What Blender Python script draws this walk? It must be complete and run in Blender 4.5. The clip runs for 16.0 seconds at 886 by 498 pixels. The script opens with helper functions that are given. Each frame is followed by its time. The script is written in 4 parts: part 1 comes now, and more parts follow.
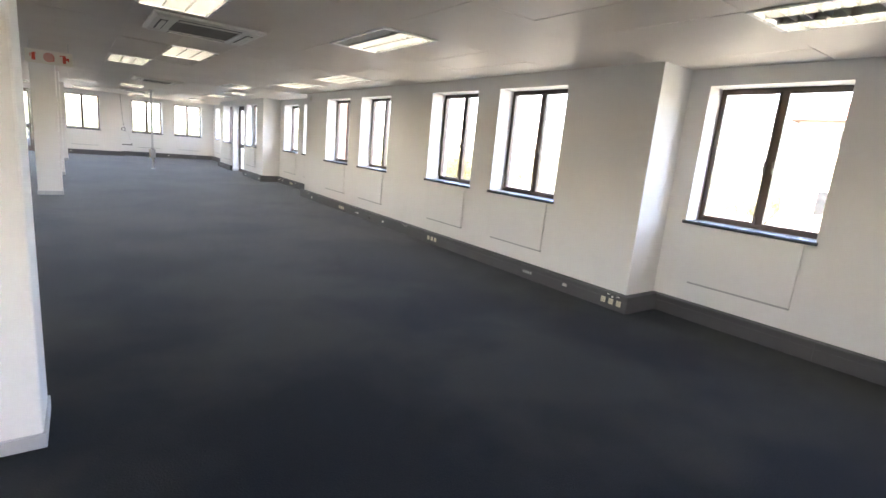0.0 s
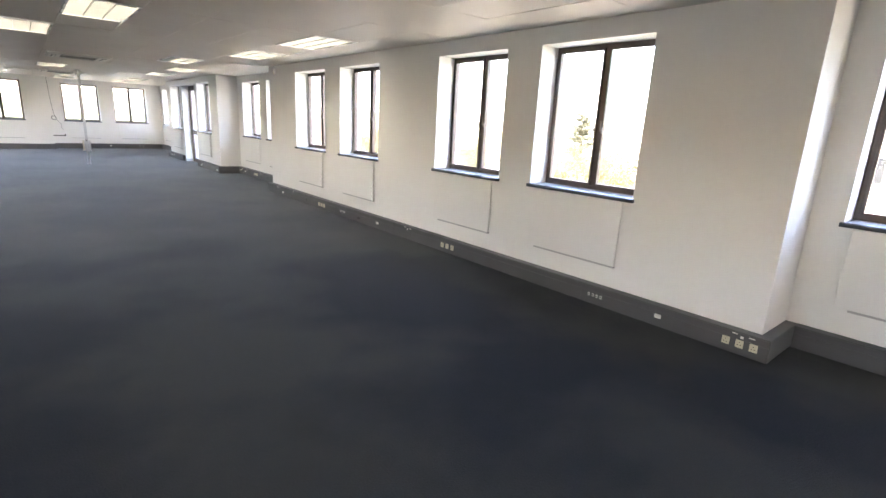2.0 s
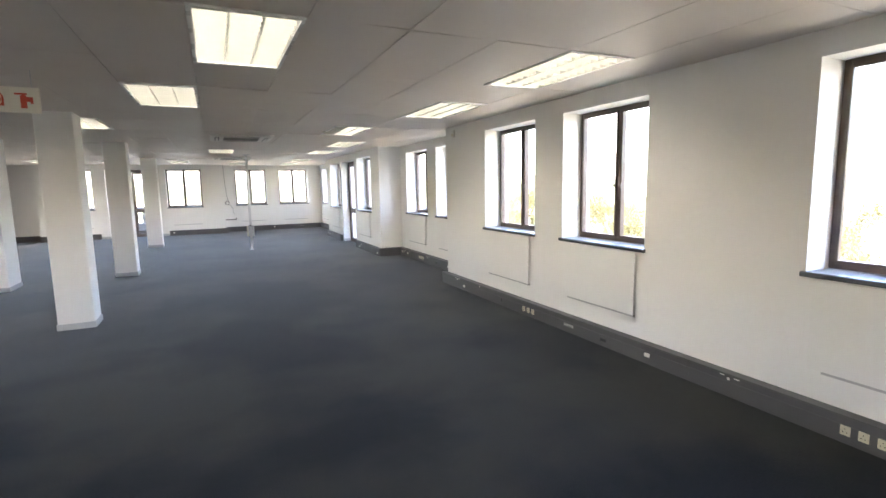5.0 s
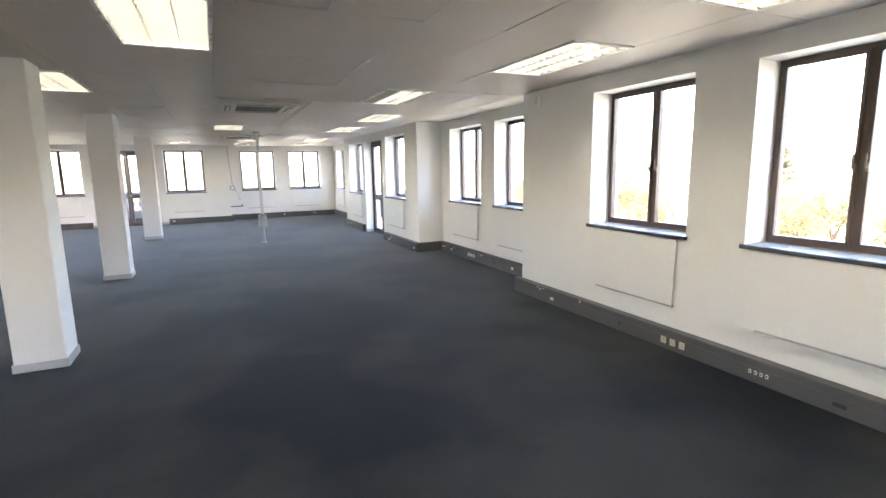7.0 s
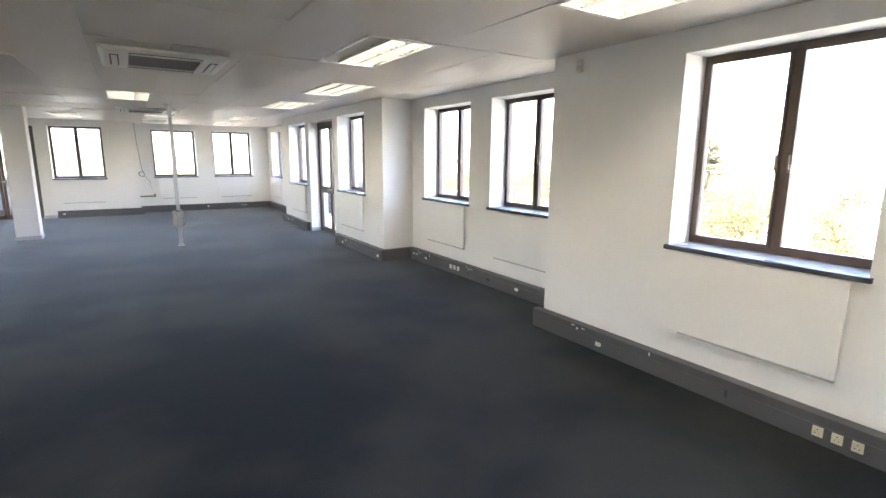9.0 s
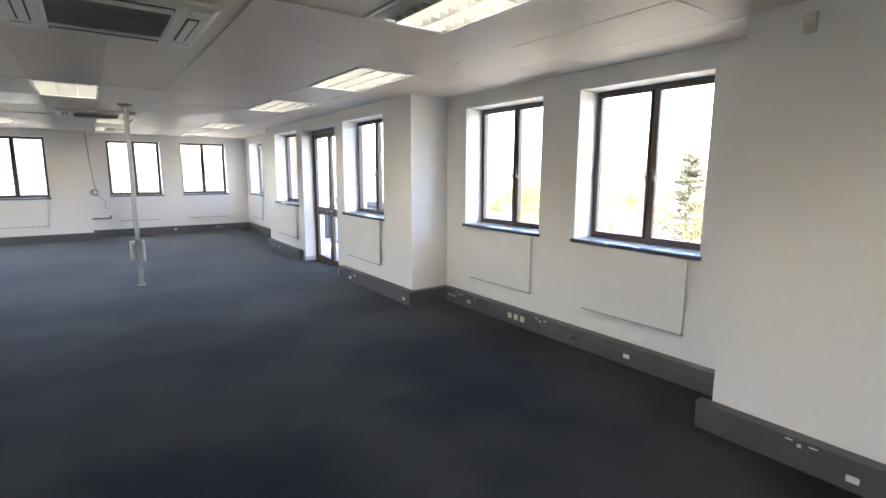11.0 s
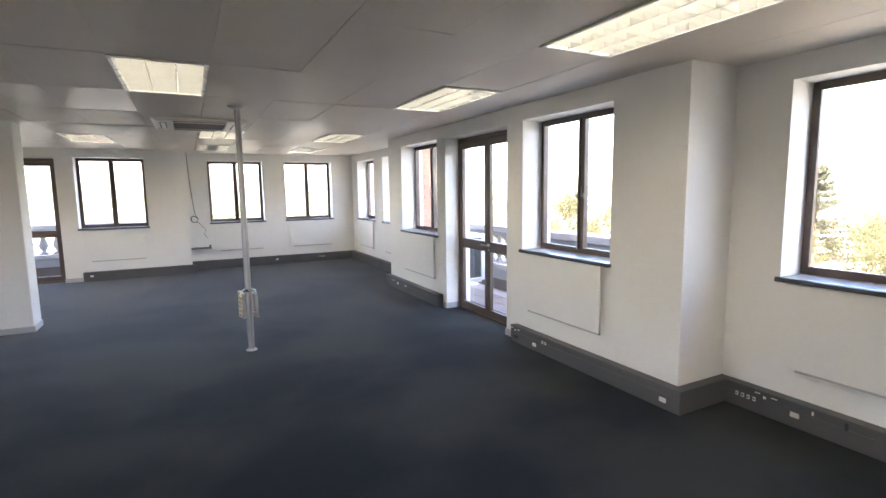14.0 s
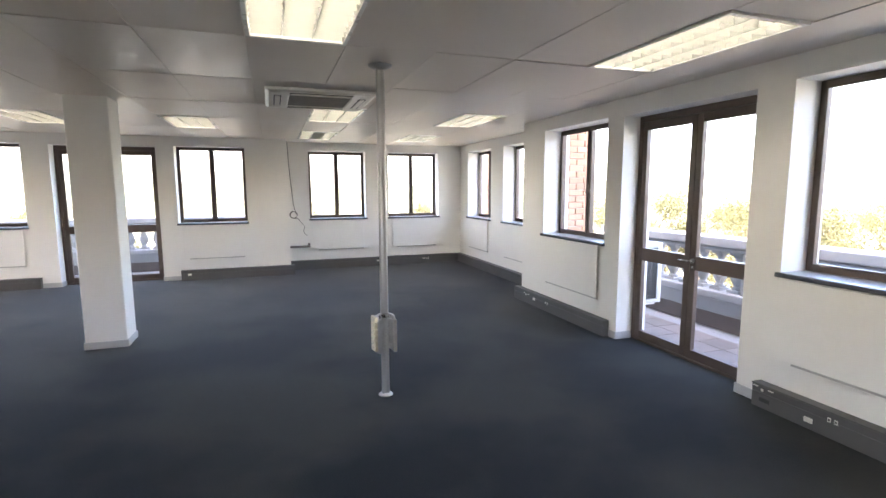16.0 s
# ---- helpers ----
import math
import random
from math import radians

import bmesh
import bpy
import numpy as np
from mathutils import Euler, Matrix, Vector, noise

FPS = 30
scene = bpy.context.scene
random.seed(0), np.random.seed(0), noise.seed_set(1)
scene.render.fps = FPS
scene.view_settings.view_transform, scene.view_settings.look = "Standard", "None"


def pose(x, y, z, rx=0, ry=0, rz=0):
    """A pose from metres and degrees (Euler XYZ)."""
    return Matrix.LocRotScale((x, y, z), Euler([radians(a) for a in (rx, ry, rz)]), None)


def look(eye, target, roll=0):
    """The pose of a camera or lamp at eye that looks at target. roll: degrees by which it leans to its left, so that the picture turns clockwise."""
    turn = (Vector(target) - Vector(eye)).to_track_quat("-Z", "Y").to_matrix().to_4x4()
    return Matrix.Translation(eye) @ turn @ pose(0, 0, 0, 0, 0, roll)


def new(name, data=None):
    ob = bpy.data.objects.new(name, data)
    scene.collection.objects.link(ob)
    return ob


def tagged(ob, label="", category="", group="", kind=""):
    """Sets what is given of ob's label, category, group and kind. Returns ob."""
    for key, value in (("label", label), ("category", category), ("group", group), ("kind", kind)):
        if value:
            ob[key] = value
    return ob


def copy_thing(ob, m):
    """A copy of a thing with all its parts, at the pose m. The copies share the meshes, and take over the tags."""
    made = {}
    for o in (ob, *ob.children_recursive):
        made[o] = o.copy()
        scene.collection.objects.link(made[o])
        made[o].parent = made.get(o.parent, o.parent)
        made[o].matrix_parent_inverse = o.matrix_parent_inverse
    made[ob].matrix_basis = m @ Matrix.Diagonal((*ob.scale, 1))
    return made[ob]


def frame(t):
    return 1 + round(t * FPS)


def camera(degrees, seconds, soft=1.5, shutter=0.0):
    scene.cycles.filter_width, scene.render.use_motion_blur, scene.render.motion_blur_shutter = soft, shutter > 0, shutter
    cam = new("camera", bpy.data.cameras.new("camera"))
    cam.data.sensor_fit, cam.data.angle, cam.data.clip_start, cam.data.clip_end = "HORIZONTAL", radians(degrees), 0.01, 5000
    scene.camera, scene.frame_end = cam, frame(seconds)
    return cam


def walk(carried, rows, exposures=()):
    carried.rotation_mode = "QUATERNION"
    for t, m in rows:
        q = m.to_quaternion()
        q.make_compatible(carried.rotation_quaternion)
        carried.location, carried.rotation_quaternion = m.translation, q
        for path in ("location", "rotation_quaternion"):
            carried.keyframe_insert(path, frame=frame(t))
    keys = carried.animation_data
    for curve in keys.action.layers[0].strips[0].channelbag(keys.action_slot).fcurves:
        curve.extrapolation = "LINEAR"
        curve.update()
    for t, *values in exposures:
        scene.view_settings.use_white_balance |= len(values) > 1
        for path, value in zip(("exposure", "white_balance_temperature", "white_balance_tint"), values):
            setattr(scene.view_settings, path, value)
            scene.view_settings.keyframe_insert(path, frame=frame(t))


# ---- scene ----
cam = camera(84.1, 16.0)
PATH = [
    (0, (0.857, 0.411, 1.445), (2.032, 1.979, 1.044), 5.2),
    (0.5, (0.987, 0.792, 1.467), (2.288, 2.251, 1.045), 4.3),
    (1, (1.137, 1.2, 1.484), (2.419, 2.674, 1.059), 4.1),
    (1.5, (1.235, 1.687, 1.479), (2.475, 3.177, 0.987), 3.2),
    (2, (1.407, 2.125, 1.483), (2.665, 3.6, 0.992), 2.9),
    (2.5, (1.516, 2.588, 1.472), (2.737, 4.095, 0.983), 2.8),
    (3, (1.708, 3.088, 1.463), (2.932, 4.595, 0.982), 2.0),
    (3.5, (1.884, 3.583, 1.482), (3.054, 5.147, 1.056), 1.4),
    (4, (1.877, 4.098, 1.494), (2.85, 5.823, 1.221), -0.3),
    (4.5, (1.892, 4.571, 1.514), (2.764, 6.354, 1.263), -0.9),
    (4.7, (1.914, 4.75, 1.522), (2.756, 6.548, 1.275), -0.8),
    (6.8, (1.748, 6.738, 1.562), (2.555, 8.538, 1.231), -1.2),
    (7, (1.763, 6.915, 1.534), (2.589, 8.708, 1.213), -1.0),
    (7.5, (1.797, 7.379, 1.538), (2.619, 9.169, 1.193), -0.8),
    (8, (1.84, 7.839, 1.538), (2.746, 9.584, 1.17), -0.8),
    (8.5, (1.957, 8.295, 1.534), (2.987, 9.968, 1.161), -0.4),
    (8.7, (1.985, 8.481, 1.552), (3.021, 10.15, 1.179), 0.1),
    (10.8, (2.209, 10.492, 1.563), (3.386, 12.076, 1.242), 0.6),
    (11, (2.212, 10.666, 1.55), (3.364, 12.272, 1.238), 0.2),
    (11.5, (2.225, 11.079, 1.569), (3.309, 12.735, 1.281), 0.3),
    (12, (2.228, 11.524, 1.578), (3.262, 13.214, 1.303), 0.4),
    (12.5, (2.249, 11.942, 1.572), (3.23, 13.664, 1.305), -0.6),
    (13, (2.23, 12.378, 1.582), (3.131, 14.145, 1.326), -0.9),
    (13.5, (2.209, 12.802, 1.573), (3.125, 14.562, 1.322), -1.4),
    (14, (2.212, 13.247, 1.57), (3.123, 15.011, 1.332), -0.8),
    (14.5, (2.139, 13.667, 1.542), (3.031, 15.442, 1.309), 0.3),
    (15, (2.096, 14.085, 1.553), (2.977, 15.86, 1.28), -0.6),
    (15.5, (2.061, 14.504, 1.572), (2.803, 16.343, 1.315), -0.6),
    (16, (1.94, 14.911, 1.545), (2.59, 16.786, 1.297), -0.2),
]
EXPOSURES = [(0, 5.04, 6750, 21), (2, 5.12, 6750, 21), (3.5, 5.10, 6750, 21), (4.5, 4.96, 6650, 20), (8.5, 5.05, 6600, 19), (11, 4.72, 6450, 20), (12.5, 4.51, 6600, 21), (16, 4.62, 6800, 21)]
walk(cam, [(t, look(eye, target, roll)) for t, eye, target, roll in PATH], EXPOSURES)

# ---- world and sun ----
SUN_TO = Vector((-0.50, -0.60, 0.75)).normalized()
world = bpy.data.worlds.new("world")
scene.world = world
world.use_nodes = True
wn = world.node_tree.nodes
sky = wn.new("ShaderNodeTexSky")
sky.sky_type = 'NISHITA'
sky.sun_disc = False
sky.sun_elevation = math.asin(SUN_TO.z)
sky.sun_rotation = math.atan2(SUN_TO.x, SUN_TO.y)
sky.air_density, sky.dust_density, sky.ozone_density = 1.0, 2.5, 1.0
wn["Background"].inputs["Strength"].default_value = 0.15
world.node_tree.links.new(sky.outputs[0], wn["Background"].inputs["Color"])

sun_data = bpy.data.lights.new("sun", 'SUN')
sun_data.energy, sun_data.angle, sun_data.color = 2.6, radians(0.55), (1.0, 0.93, 0.82)
sun = new("sun", sun_data)
sun.matrix_world = look((0, 0, 30), Vector((0, 0, 30)) - SUN_TO)

TUBE_POWER = 1.12


# ---- materials ----
def material(name, base, rough=0.6, metal=0.0, vary=0.0, scale=3.0, fine=0.0, fine_scale=200.0, bump=0.0, tint=None, coat=0.0, per_piece=0.0, edge=(0.35, 0.7)):
    """Principled surface: base colour varied by a broad and a fine noise, with a fine bump."""
    m = bpy.data.materials.new(name)
    m.use_nodes = True
    n, l = m.node_tree.nodes, m.node_tree.links
    p = n["Principled BSDF"]
    p.inputs["Roughness"].default_value = rough
    p.inputs["Metallic"].default_value = metal
    p.inputs["Coat Weight"].default_value = coat
    p.inputs["Base Color"].default_value = (*base, 1)
    geo = n.new("ShaderNodeNewGeometry")
    out = None

    def noisy(sc, detail):
        t = n.new("ShaderNodeTexNoise")
        t.inputs["Scale"].default_value = sc
        t.inputs["Detail"].default_value = detail
        l.new(geo.outputs["Position"], t.inputs["Vector"])
        return t

    if vary or fine:
        other = tint or tuple(c * 0.6 for c in base)
        mix = n.new("ShaderNodeMix")
        mix.data_type = 'RGBA'
        mix.inputs[6].default_value = (*base, 1)
        mix.inputs[7].default_value = (*other, 1)
        big = noisy(scale, 5)
        ramp = n.new("ShaderNodeMapRange")
        ramp.inputs[1].default_value, ramp.inputs[2].default_value = edge
        ramp.inputs[3].default_value, ramp.inputs[4].default_value = 0.0, vary
        l.new(big.outputs["Fac"], ramp.inputs[0])
        small = noisy(fine_scale, 3)
        add = n.new("ShaderNodeMath")
        add.operation = 'MULTIPLY_ADD'
        add.inputs[1].default_value = fine
        l.new(small.outputs["Fac"], add.inputs[0])
        l.new(ramp.outputs[0], add.inputs[2])
        add.use_clamp = True
        l.new(add.outputs[0], mix.inputs[0])
        out = mix.outputs[2]
        rr = n.new("ShaderNodeMapRange")
        rr.inputs[3].default_value, rr.inputs[4].default_value = max(rough - 0.08, 0.02), min(rough + 0.08, 1)
        l.new(big.outputs["Fac"], rr.inputs[0])
        l.new(rr.outputs[0], p.inputs["Roughness"])
    if per_piece and out is not None:
        info = n.new("ShaderNodeObjectInfo")
        hsv = n.new("ShaderNodeHueSaturation")
        vr = n.new("ShaderNodeMapRange")
        vr.inputs[3].default_value, vr.inputs[4].default_value = 1 - per_piece, 1 + per_piece
        l.new(info.outputs["Random"], vr.inputs[0])
        l.new(vr.outputs[0], hsv.inputs["Value"])
        l.new(out, hsv.inputs["Color"])
        out = hsv.outputs[0]
    if out is not None:
        l.new(out, p.inputs["Base Color"])
    if bump:
        b = n.new("ShaderNodeBump")
        b.inputs["Strength"].default_value = bump
        b.inputs["Distance"].default_value = 0.004
        t = noisy(fine_scale, 4)
        l.new(t.outputs["Fac"], b.inputs["Height"])
        l.new(b.outputs[0], p.inputs["Normal"])
    return m


def glass_material():
    m = bpy.data.materials.new("clear_glass")
    m.use_nodes = True
    n, l = m.node_tree.nodes, m.node_tree.links
    n.remove(n["Principled BSDF"])
    clear = n.new("ShaderNodeBsdfTransparent")
    clear.inputs[0].default_value = (0.97, 0.98, 0.98, 1)
    gloss = n.new("ShaderNodeBsdfGlossy")
    gloss.inputs["Roughness"].default_value = 0.02
    facing = n.new("ShaderNodeLayerWeight")
    fres = n.new("ShaderNodeMath")
    fres.operation = 'POWER'
    fres.inputs[1].default_value = 4.0
    l.new(facing.outputs["Facing"], fres.inputs[0])
    weak = n.new("ShaderNodeMath")
    weak.operation = 'MULTIPLY_ADD'
    weak.inputs[1].default_value, weak.inputs[2].default_value = 0.3, 0.02
    l.new(fres.outputs[0], weak.inputs[0])
    mix = n.new("ShaderNodeMixShader")
    l.new(weak.outputs[0], mix.inputs[0])
    l.new(clear.outputs[0], mix.inputs[1])
    l.new(gloss.outputs[0], mix.inputs[2])
    l.new(mix.outputs[0], n["Material Output"].inputs[0])
    return m


def glow(name, colour, power):
    m = bpy.data.materials.new(name)
    m.use_nodes = True
    p = m.node_tree.nodes["Principled BSDF"]
    p.inputs["Base Color"].default_value = (0.9, 0.9, 0.88, 1)
    p.inputs["Emission Color"].default_value = (*colour, 1)
    p.inputs["Emission Strength"].default_value = power
    return m


PAINT = material("wall_paint", (0.80, 0.785, 0.75), 0.65, vary=0.25, scale=0.9, fine=0.1, fine_scale=90, bump=0.12, tint=(0.74, 0.72, 0.67))
BOARD = material("painted_board", (0.79, 0.775, 0.74), 0.5, vary=0.2, scale=2, fine=0.1, fine_scale=60, bump=0.05, tint=(0.73, 0.71, 0.66))
CEIL = material("ceiling_panel", (0.70, 0.638, 0.572), 0.50, vary=0.3, scale=1.3, fine=0.12, fine_scale=150, bump=0.06, tint=(0.60, 0.542, 0.485))
CEIL_GLOSS = material("glossy_ceiling_panel", (0.66, 0.61, 0.555), 0.40, vary=0.3, scale=1.3, fine=0.12, fine_scale=150, bump=0.04, tint=(0.60, 0.55, 0.50))
CARPET = material("carpet", (0.0092, 0.0120, 0.0162), 0.9, vary=0.85, scale=0.62, fine=0.35, fine_scale=110, bump=0.45, tint=(0.0330, 0.0352, 0.0335), edge=(0.42, 0.58))
CARPET.node_tree.nodes["Principled BSDF"].inputs["Sheen Weight"].default_value = 0.25
CARPET.node_tree.nodes["Principled BSDF"].inputs["Sheen Roughness"].default_value = 0.24
CARPET.node_tree.nodes["Principled BSDF"].inputs["Specular IOR Level"].default_value = 0.1
TRUNK = material("grey_trunking", (0.092, 0.091, 0.090), 0.5, vary=0.4, scale=2.5, fine=0.15, fine_scale=80, bump=0.04, tint=(0.075, 0.074, 0.073))
SKIRT = material("pale_grey_skirting", (0.48, 0.49, 0.49), 0.5, vary=0.3, scale=4, fine=0.1)
BRONZE = material("bronze_aluminium", (0.115, 0.083, 0.067), 0.42, metal=0.2, vary=0.4, scale=6, fine=0.1, tint=(0.06, 0.043, 0.036))
SLATE = material("dark_sill", (0.065, 0.072, 0.085), 0.25, vary=0.5, scale=5, fine=0.2, fine_scale=60, tint=(0.09, 0.095, 0.105))
PALE_SILL = material("pale_sill", (0.42, 0.43, 0.45), 0.25, vary=0.4, scale=6, fine=0.3, fine_scale=50, bump=0.05, tint=(0.30, 0.31, 0.33))
WHITE = material("white_plastic", (0.74, 0.715, 0.655), 0.4, vary=0.2, scale=8, fine=0.05, tint=(0.68, 0.66, 0.58))
CREAM = material("cream_plastic", (0.68, 0.62, 0.45), 0.4, vary=0.2, scale=20, fine=0.05)
DARK = material("dark_plastic", (0.03, 0.03, 0.03), 0.5, vary=0.2, scale=20, fine=0.05)
# even grey for the shadow line drawn under the access boards
PANEL_SHADE = material("panel_shade_grey", (0.46, 0.455, 0.43), 0.5, vary=0.3, scale=6, fine=0.1)
HANDLE = material("brown_handle", (0.22, 0.18, 0.15), 0.4, metal=0.3, vary=0.3, scale=20, fine=0.1)
GRILLE = material("grey_grille", (0.24, 0.23, 0.22), 0.6, vary=0.3, scale=10, fine=0.1)
ALU = material("brushed_aluminium", (0.60, 0.59, 0.57), 0.38, metal=0.75, vary=0.25, scale=5, fine=0.15, fine_scale=120)
STEEL = material("white_enamel", (0.82, 0.81, 0.77), 0.28, vary=0.1, scale=6, fine=0.05)
CASING = material("weathered_casing", (0.55, 0.56, 0.55), 0.45, vary=0.4, scale=5, fine=0.15, tint=(0.30, 0.31, 0.30))
REFLECT = material("louvre_aluminium", (0.50, 0.50, 0.45), 0.35, metal=0.4, vary=0.1, scale=8, fine=0.05)
TUBE_ON = glow("lit_tube", (1.0, 0.98, 0.87), TUBE_POWER)
TUBE_OFF = material("unlit_tube", (0.75, 0.75, 0.74), 0.3, vary=0.1, fine=0.05)
RED = material("sign_red", (0.62, 0.07, 0.03), 0.4, vary=0.2, scale=9, fine=0.05)
SIGNW = material("sign_cream", (0.78, 0.73, 0.62), 0.45, vary=0.2, scale=5, fine=0.05)
CABLE = material("grey_cable", (0.16, 0.15, 0.14), 0.5, vary=0.2, fine=0.05)
BRICK = material("red_brick", (0.48, 0.28, 0.18), 0.85, vary=0.6, scale=9, fine=0.3, fine_scale=70, bump=0.5, tint=(0.40, 0.23, 0.15), per_piece=0.12)
MORTAR = material("mortar", (0.36, 0.33, 0.29), 0.95, vary=0.4, scale=9, fine=0.3, bump=0.4)
STONE = material("grey_cast_stone", (0.31, 0.31, 0.315), 0.85, vary=0.5, scale=3, fine=0.3, fine_scale=60, bump=0.4, tint=(0.24, 0.24, 0.245))
TERRA = material("balcony_tile", (0.20, 0.165, 0.145), 0.6, vary=0.5, scale=4, fine=0.2, bump=0.2, tint=(0.14, 0.118, 0.105), per_piece=0.12)
BROWN = material("brown_skirting_tile", (0.085, 0.068, 0.060), 0.6, vary=0.4, scale=5, fine=0.2)
GLASS = glass_material()
BARK = material("bark", (0.12, 0.085, 0.06), 0.95, vary=0.5, scale=6, fine=0.3, bump=0.5)
LEAF = material("leaves", (0.12, 0.115, 0.05), 0.7, vary=0.8, scale=1.2, fine=0.2, fine_scale=10, tint=(0.105, 0.105, 0.05))
LEAF_DARK = material("needles", (0.105, 0.106, 0.066), 0.7, vary=0.8, scale=1.2, fine=0.2, fine_scale=10, tint=(0.075, 0.08, 0.045))
for leafy in (LEAF, LEAF_DARK):
    ln, ll = leafy.node_tree.nodes, leafy.node_tree.links
    through_leaf = ln.new("ShaderNodeBsdfTranslucent")
    through_leaf.inputs[0].default_value = (0.12, 0.11, 0.04, 1) if leafy is LEAF else (0.12, 0.12, 0.08, 1)
    both = ln.new("ShaderNodeMixShader")
    both.inputs[0].default_value = 0.55
    ll.new(ln["Principled BSDF"].outputs[0], both.inputs[1])
    ll.new(through_leaf.outputs[0], both.inputs[2])
    ll.new(both.outputs[0], ln["Material Output"].inputs[0])
GRASS = material("dry_grass_ground", (0.20, 0.185, 0.14), 0.95, vary=0.8, scale=0.05, fine=0.3, fine_scale=2, tint=(0.12, 0.12, 0.085))
HILL = material("wooded_hill", (0.10, 0.115, 0.06), 0.95, vary=0.8, scale=0.03, fine=0.3, fine_scale=0.4, tint=(0.06, 0.075, 0.04))
PLASTER = material("house_plaster", (0.30, 0.27, 0.22), 0.8, vary=0.3, scale=1, fine=0.2, bump=0.2)
PANE_DARK = material("dark_window_glass", (0.021, 0.022, 0.023), 0.15, vary=0.3, scale=2, fine=0.1)
CHROME = material("worn_chrome", (0.42, 0.41, 0.39), 0.28, metal=0.9, vary=0.2, scale=30, fine=0.1)
ROOF = material("roof_tile", (0.28, 0.13, 0.09), 0.8, vary=0.5, scale=2, fine=0.3, bump=0.3)


# ---- mesh helpers ----
def add_box(bm, lo, hi, mat=0, bevel=0.0):
    m = Matrix.Translation([(a + b) / 2 for a, b in zip(lo, hi)]) @ Matrix.Diagonal((*[b - a for a, b in zip(lo, hi)], 1))
    made = bmesh.ops.create_cube(bm, size=1, matrix=m)["verts"]
    faces = {f for v in made for f in v.link_faces}
    for f in faces:
        f.material_index = mat
    if bevel:
        edges = list({e for v in made for e in v.link_edges})
        got = bmesh.ops.bevel(bm, geom=edges, offset=bevel, segments=2, profile=0.5, affect='EDGES', clamp_overlap=True)
        for f in got["faces"]:
            f.material_index = mat


def add_tube(bm, centre, r1, r2, length, axis='z', sides=16, mat=0, smooth=True):
    turn = {'z': Matrix(), 'x': Matrix.Rotation(radians(90), 4, 'Y'), 'y': Matrix.Rotation(radians(-90), 4, 'X')}[axis]
    made = bmesh.ops.create_cone(bm, cap_ends=True, segments=sides, radius1=r1, radius2=r2, depth=length, matrix=Matrix.Translation(centre) @ turn)["verts"]
    for f in {f for v in made for f in v.link_faces}:
        f.material_index = mat
        f.smooth = smooth and len(f.verts) == 4


def mesh_of(bm, name, *mats):
    me = bpy.data.meshes.new(name)
    bm.normal_update()
    bm.to_mesh(me)
    bm.free()
    for m in mats:
        me.materials.append(m)
    return me


def boxes(name, parts, mat, parent=None, bevel=0.0):
    """One mesh object of several boxes (lo, hi)."""
    bm = bmesh.new()
    for lo, hi in parts:
        add_box(bm, lo, hi, 0, bevel)
    ob = new(name, mesh_of(bm, name, mat))
    ob.parent = parent
    return ob


def lathe(bm, profile, centre=(0, 0, 0), sides=20, mat=0):
    """A turned shape from (radius, height) pairs."""
    rings = []
    for r, z in profile:
        rings.append([bm.verts.new((centre[0] + r * math.cos(2 * math.pi * i / sides), centre[1] + r * math.sin(2 * math.pi * i / sides), centre[2] + z)) for i in range(sides)])
    for a, b in zip(rings, rings[1:]):
        for i in range(sides):
            f = bm.faces.new((a[i], a[(i + 1) % sides], b[(i + 1) % sides], b[i]))
            f.smooth, f.material_index = True, mat
    for ring, flip in ((rings[0], True), (rings[-1], False)):
        f = bm.faces.new(ring[::-1] if flip else ring)
        f.material_index = mat


def curve_ob(name, points, radius, mat, parent=None, cyclic=False):
    cu = bpy.data.curves.new(name, 'CURVE')
    cu.dimensions, cu.bevel_depth, cu.bevel_resolution, cu.resolution_u = '3D', radius, 2, 6
    sp = cu.splines.new('BEZIER')
    sp.bezier_points.add(len(points) - 1)
    for bp, p in zip(sp.bezier_points, points):
        bp.co = p
        bp.handle_left_type = bp.handle_right_type = 'AUTO'
    sp.use_cyclic_u = cyclic
    cu.materials.append(mat)
    ob = new(name, cu)
    ob.parent = parent
    return ob


# On a wall: x runs along it, +y comes into the room, z is up.
EAST, NORTH, WEST, SOUTH = 90, 180, -90, 0


def on_wall(side, face, s, z=0.0):
    if side == EAST:
        return pose(face, s, z, 0, 0, 90)
    if side == NORTH:
        return pose(s, face, z, 0, 0, 180)
    if side == SOUTH:
        return pose(s, face, z)
    return pose(face, s, z, 0, 0, -90)


# ---- the plan ----
CEILING = 2.39
SILL, HEAD = 0.965, 2.24
THICK = 0.36
X_OUT, X_IN = 5.70, 5.20          # recessed and proud faces of the east wall
Y_OUT, Y_IN = 24.62, 24.12        # recessed and proud faces of the north wall
X_WEST, Y_SOUTH = -4.0, -2.6
DOOR_TOP = 2.225
COLS = [4.09 + 0.563 * k for k in range(-16, 4)]
ROWS = [-2.75, -1.57, -0.39, 0.78, 1.96, 3.14, 4.32, 5.5, 6.55, 7.70, 8.87] + [9.75 + 1.178 * k for k in range(14)]


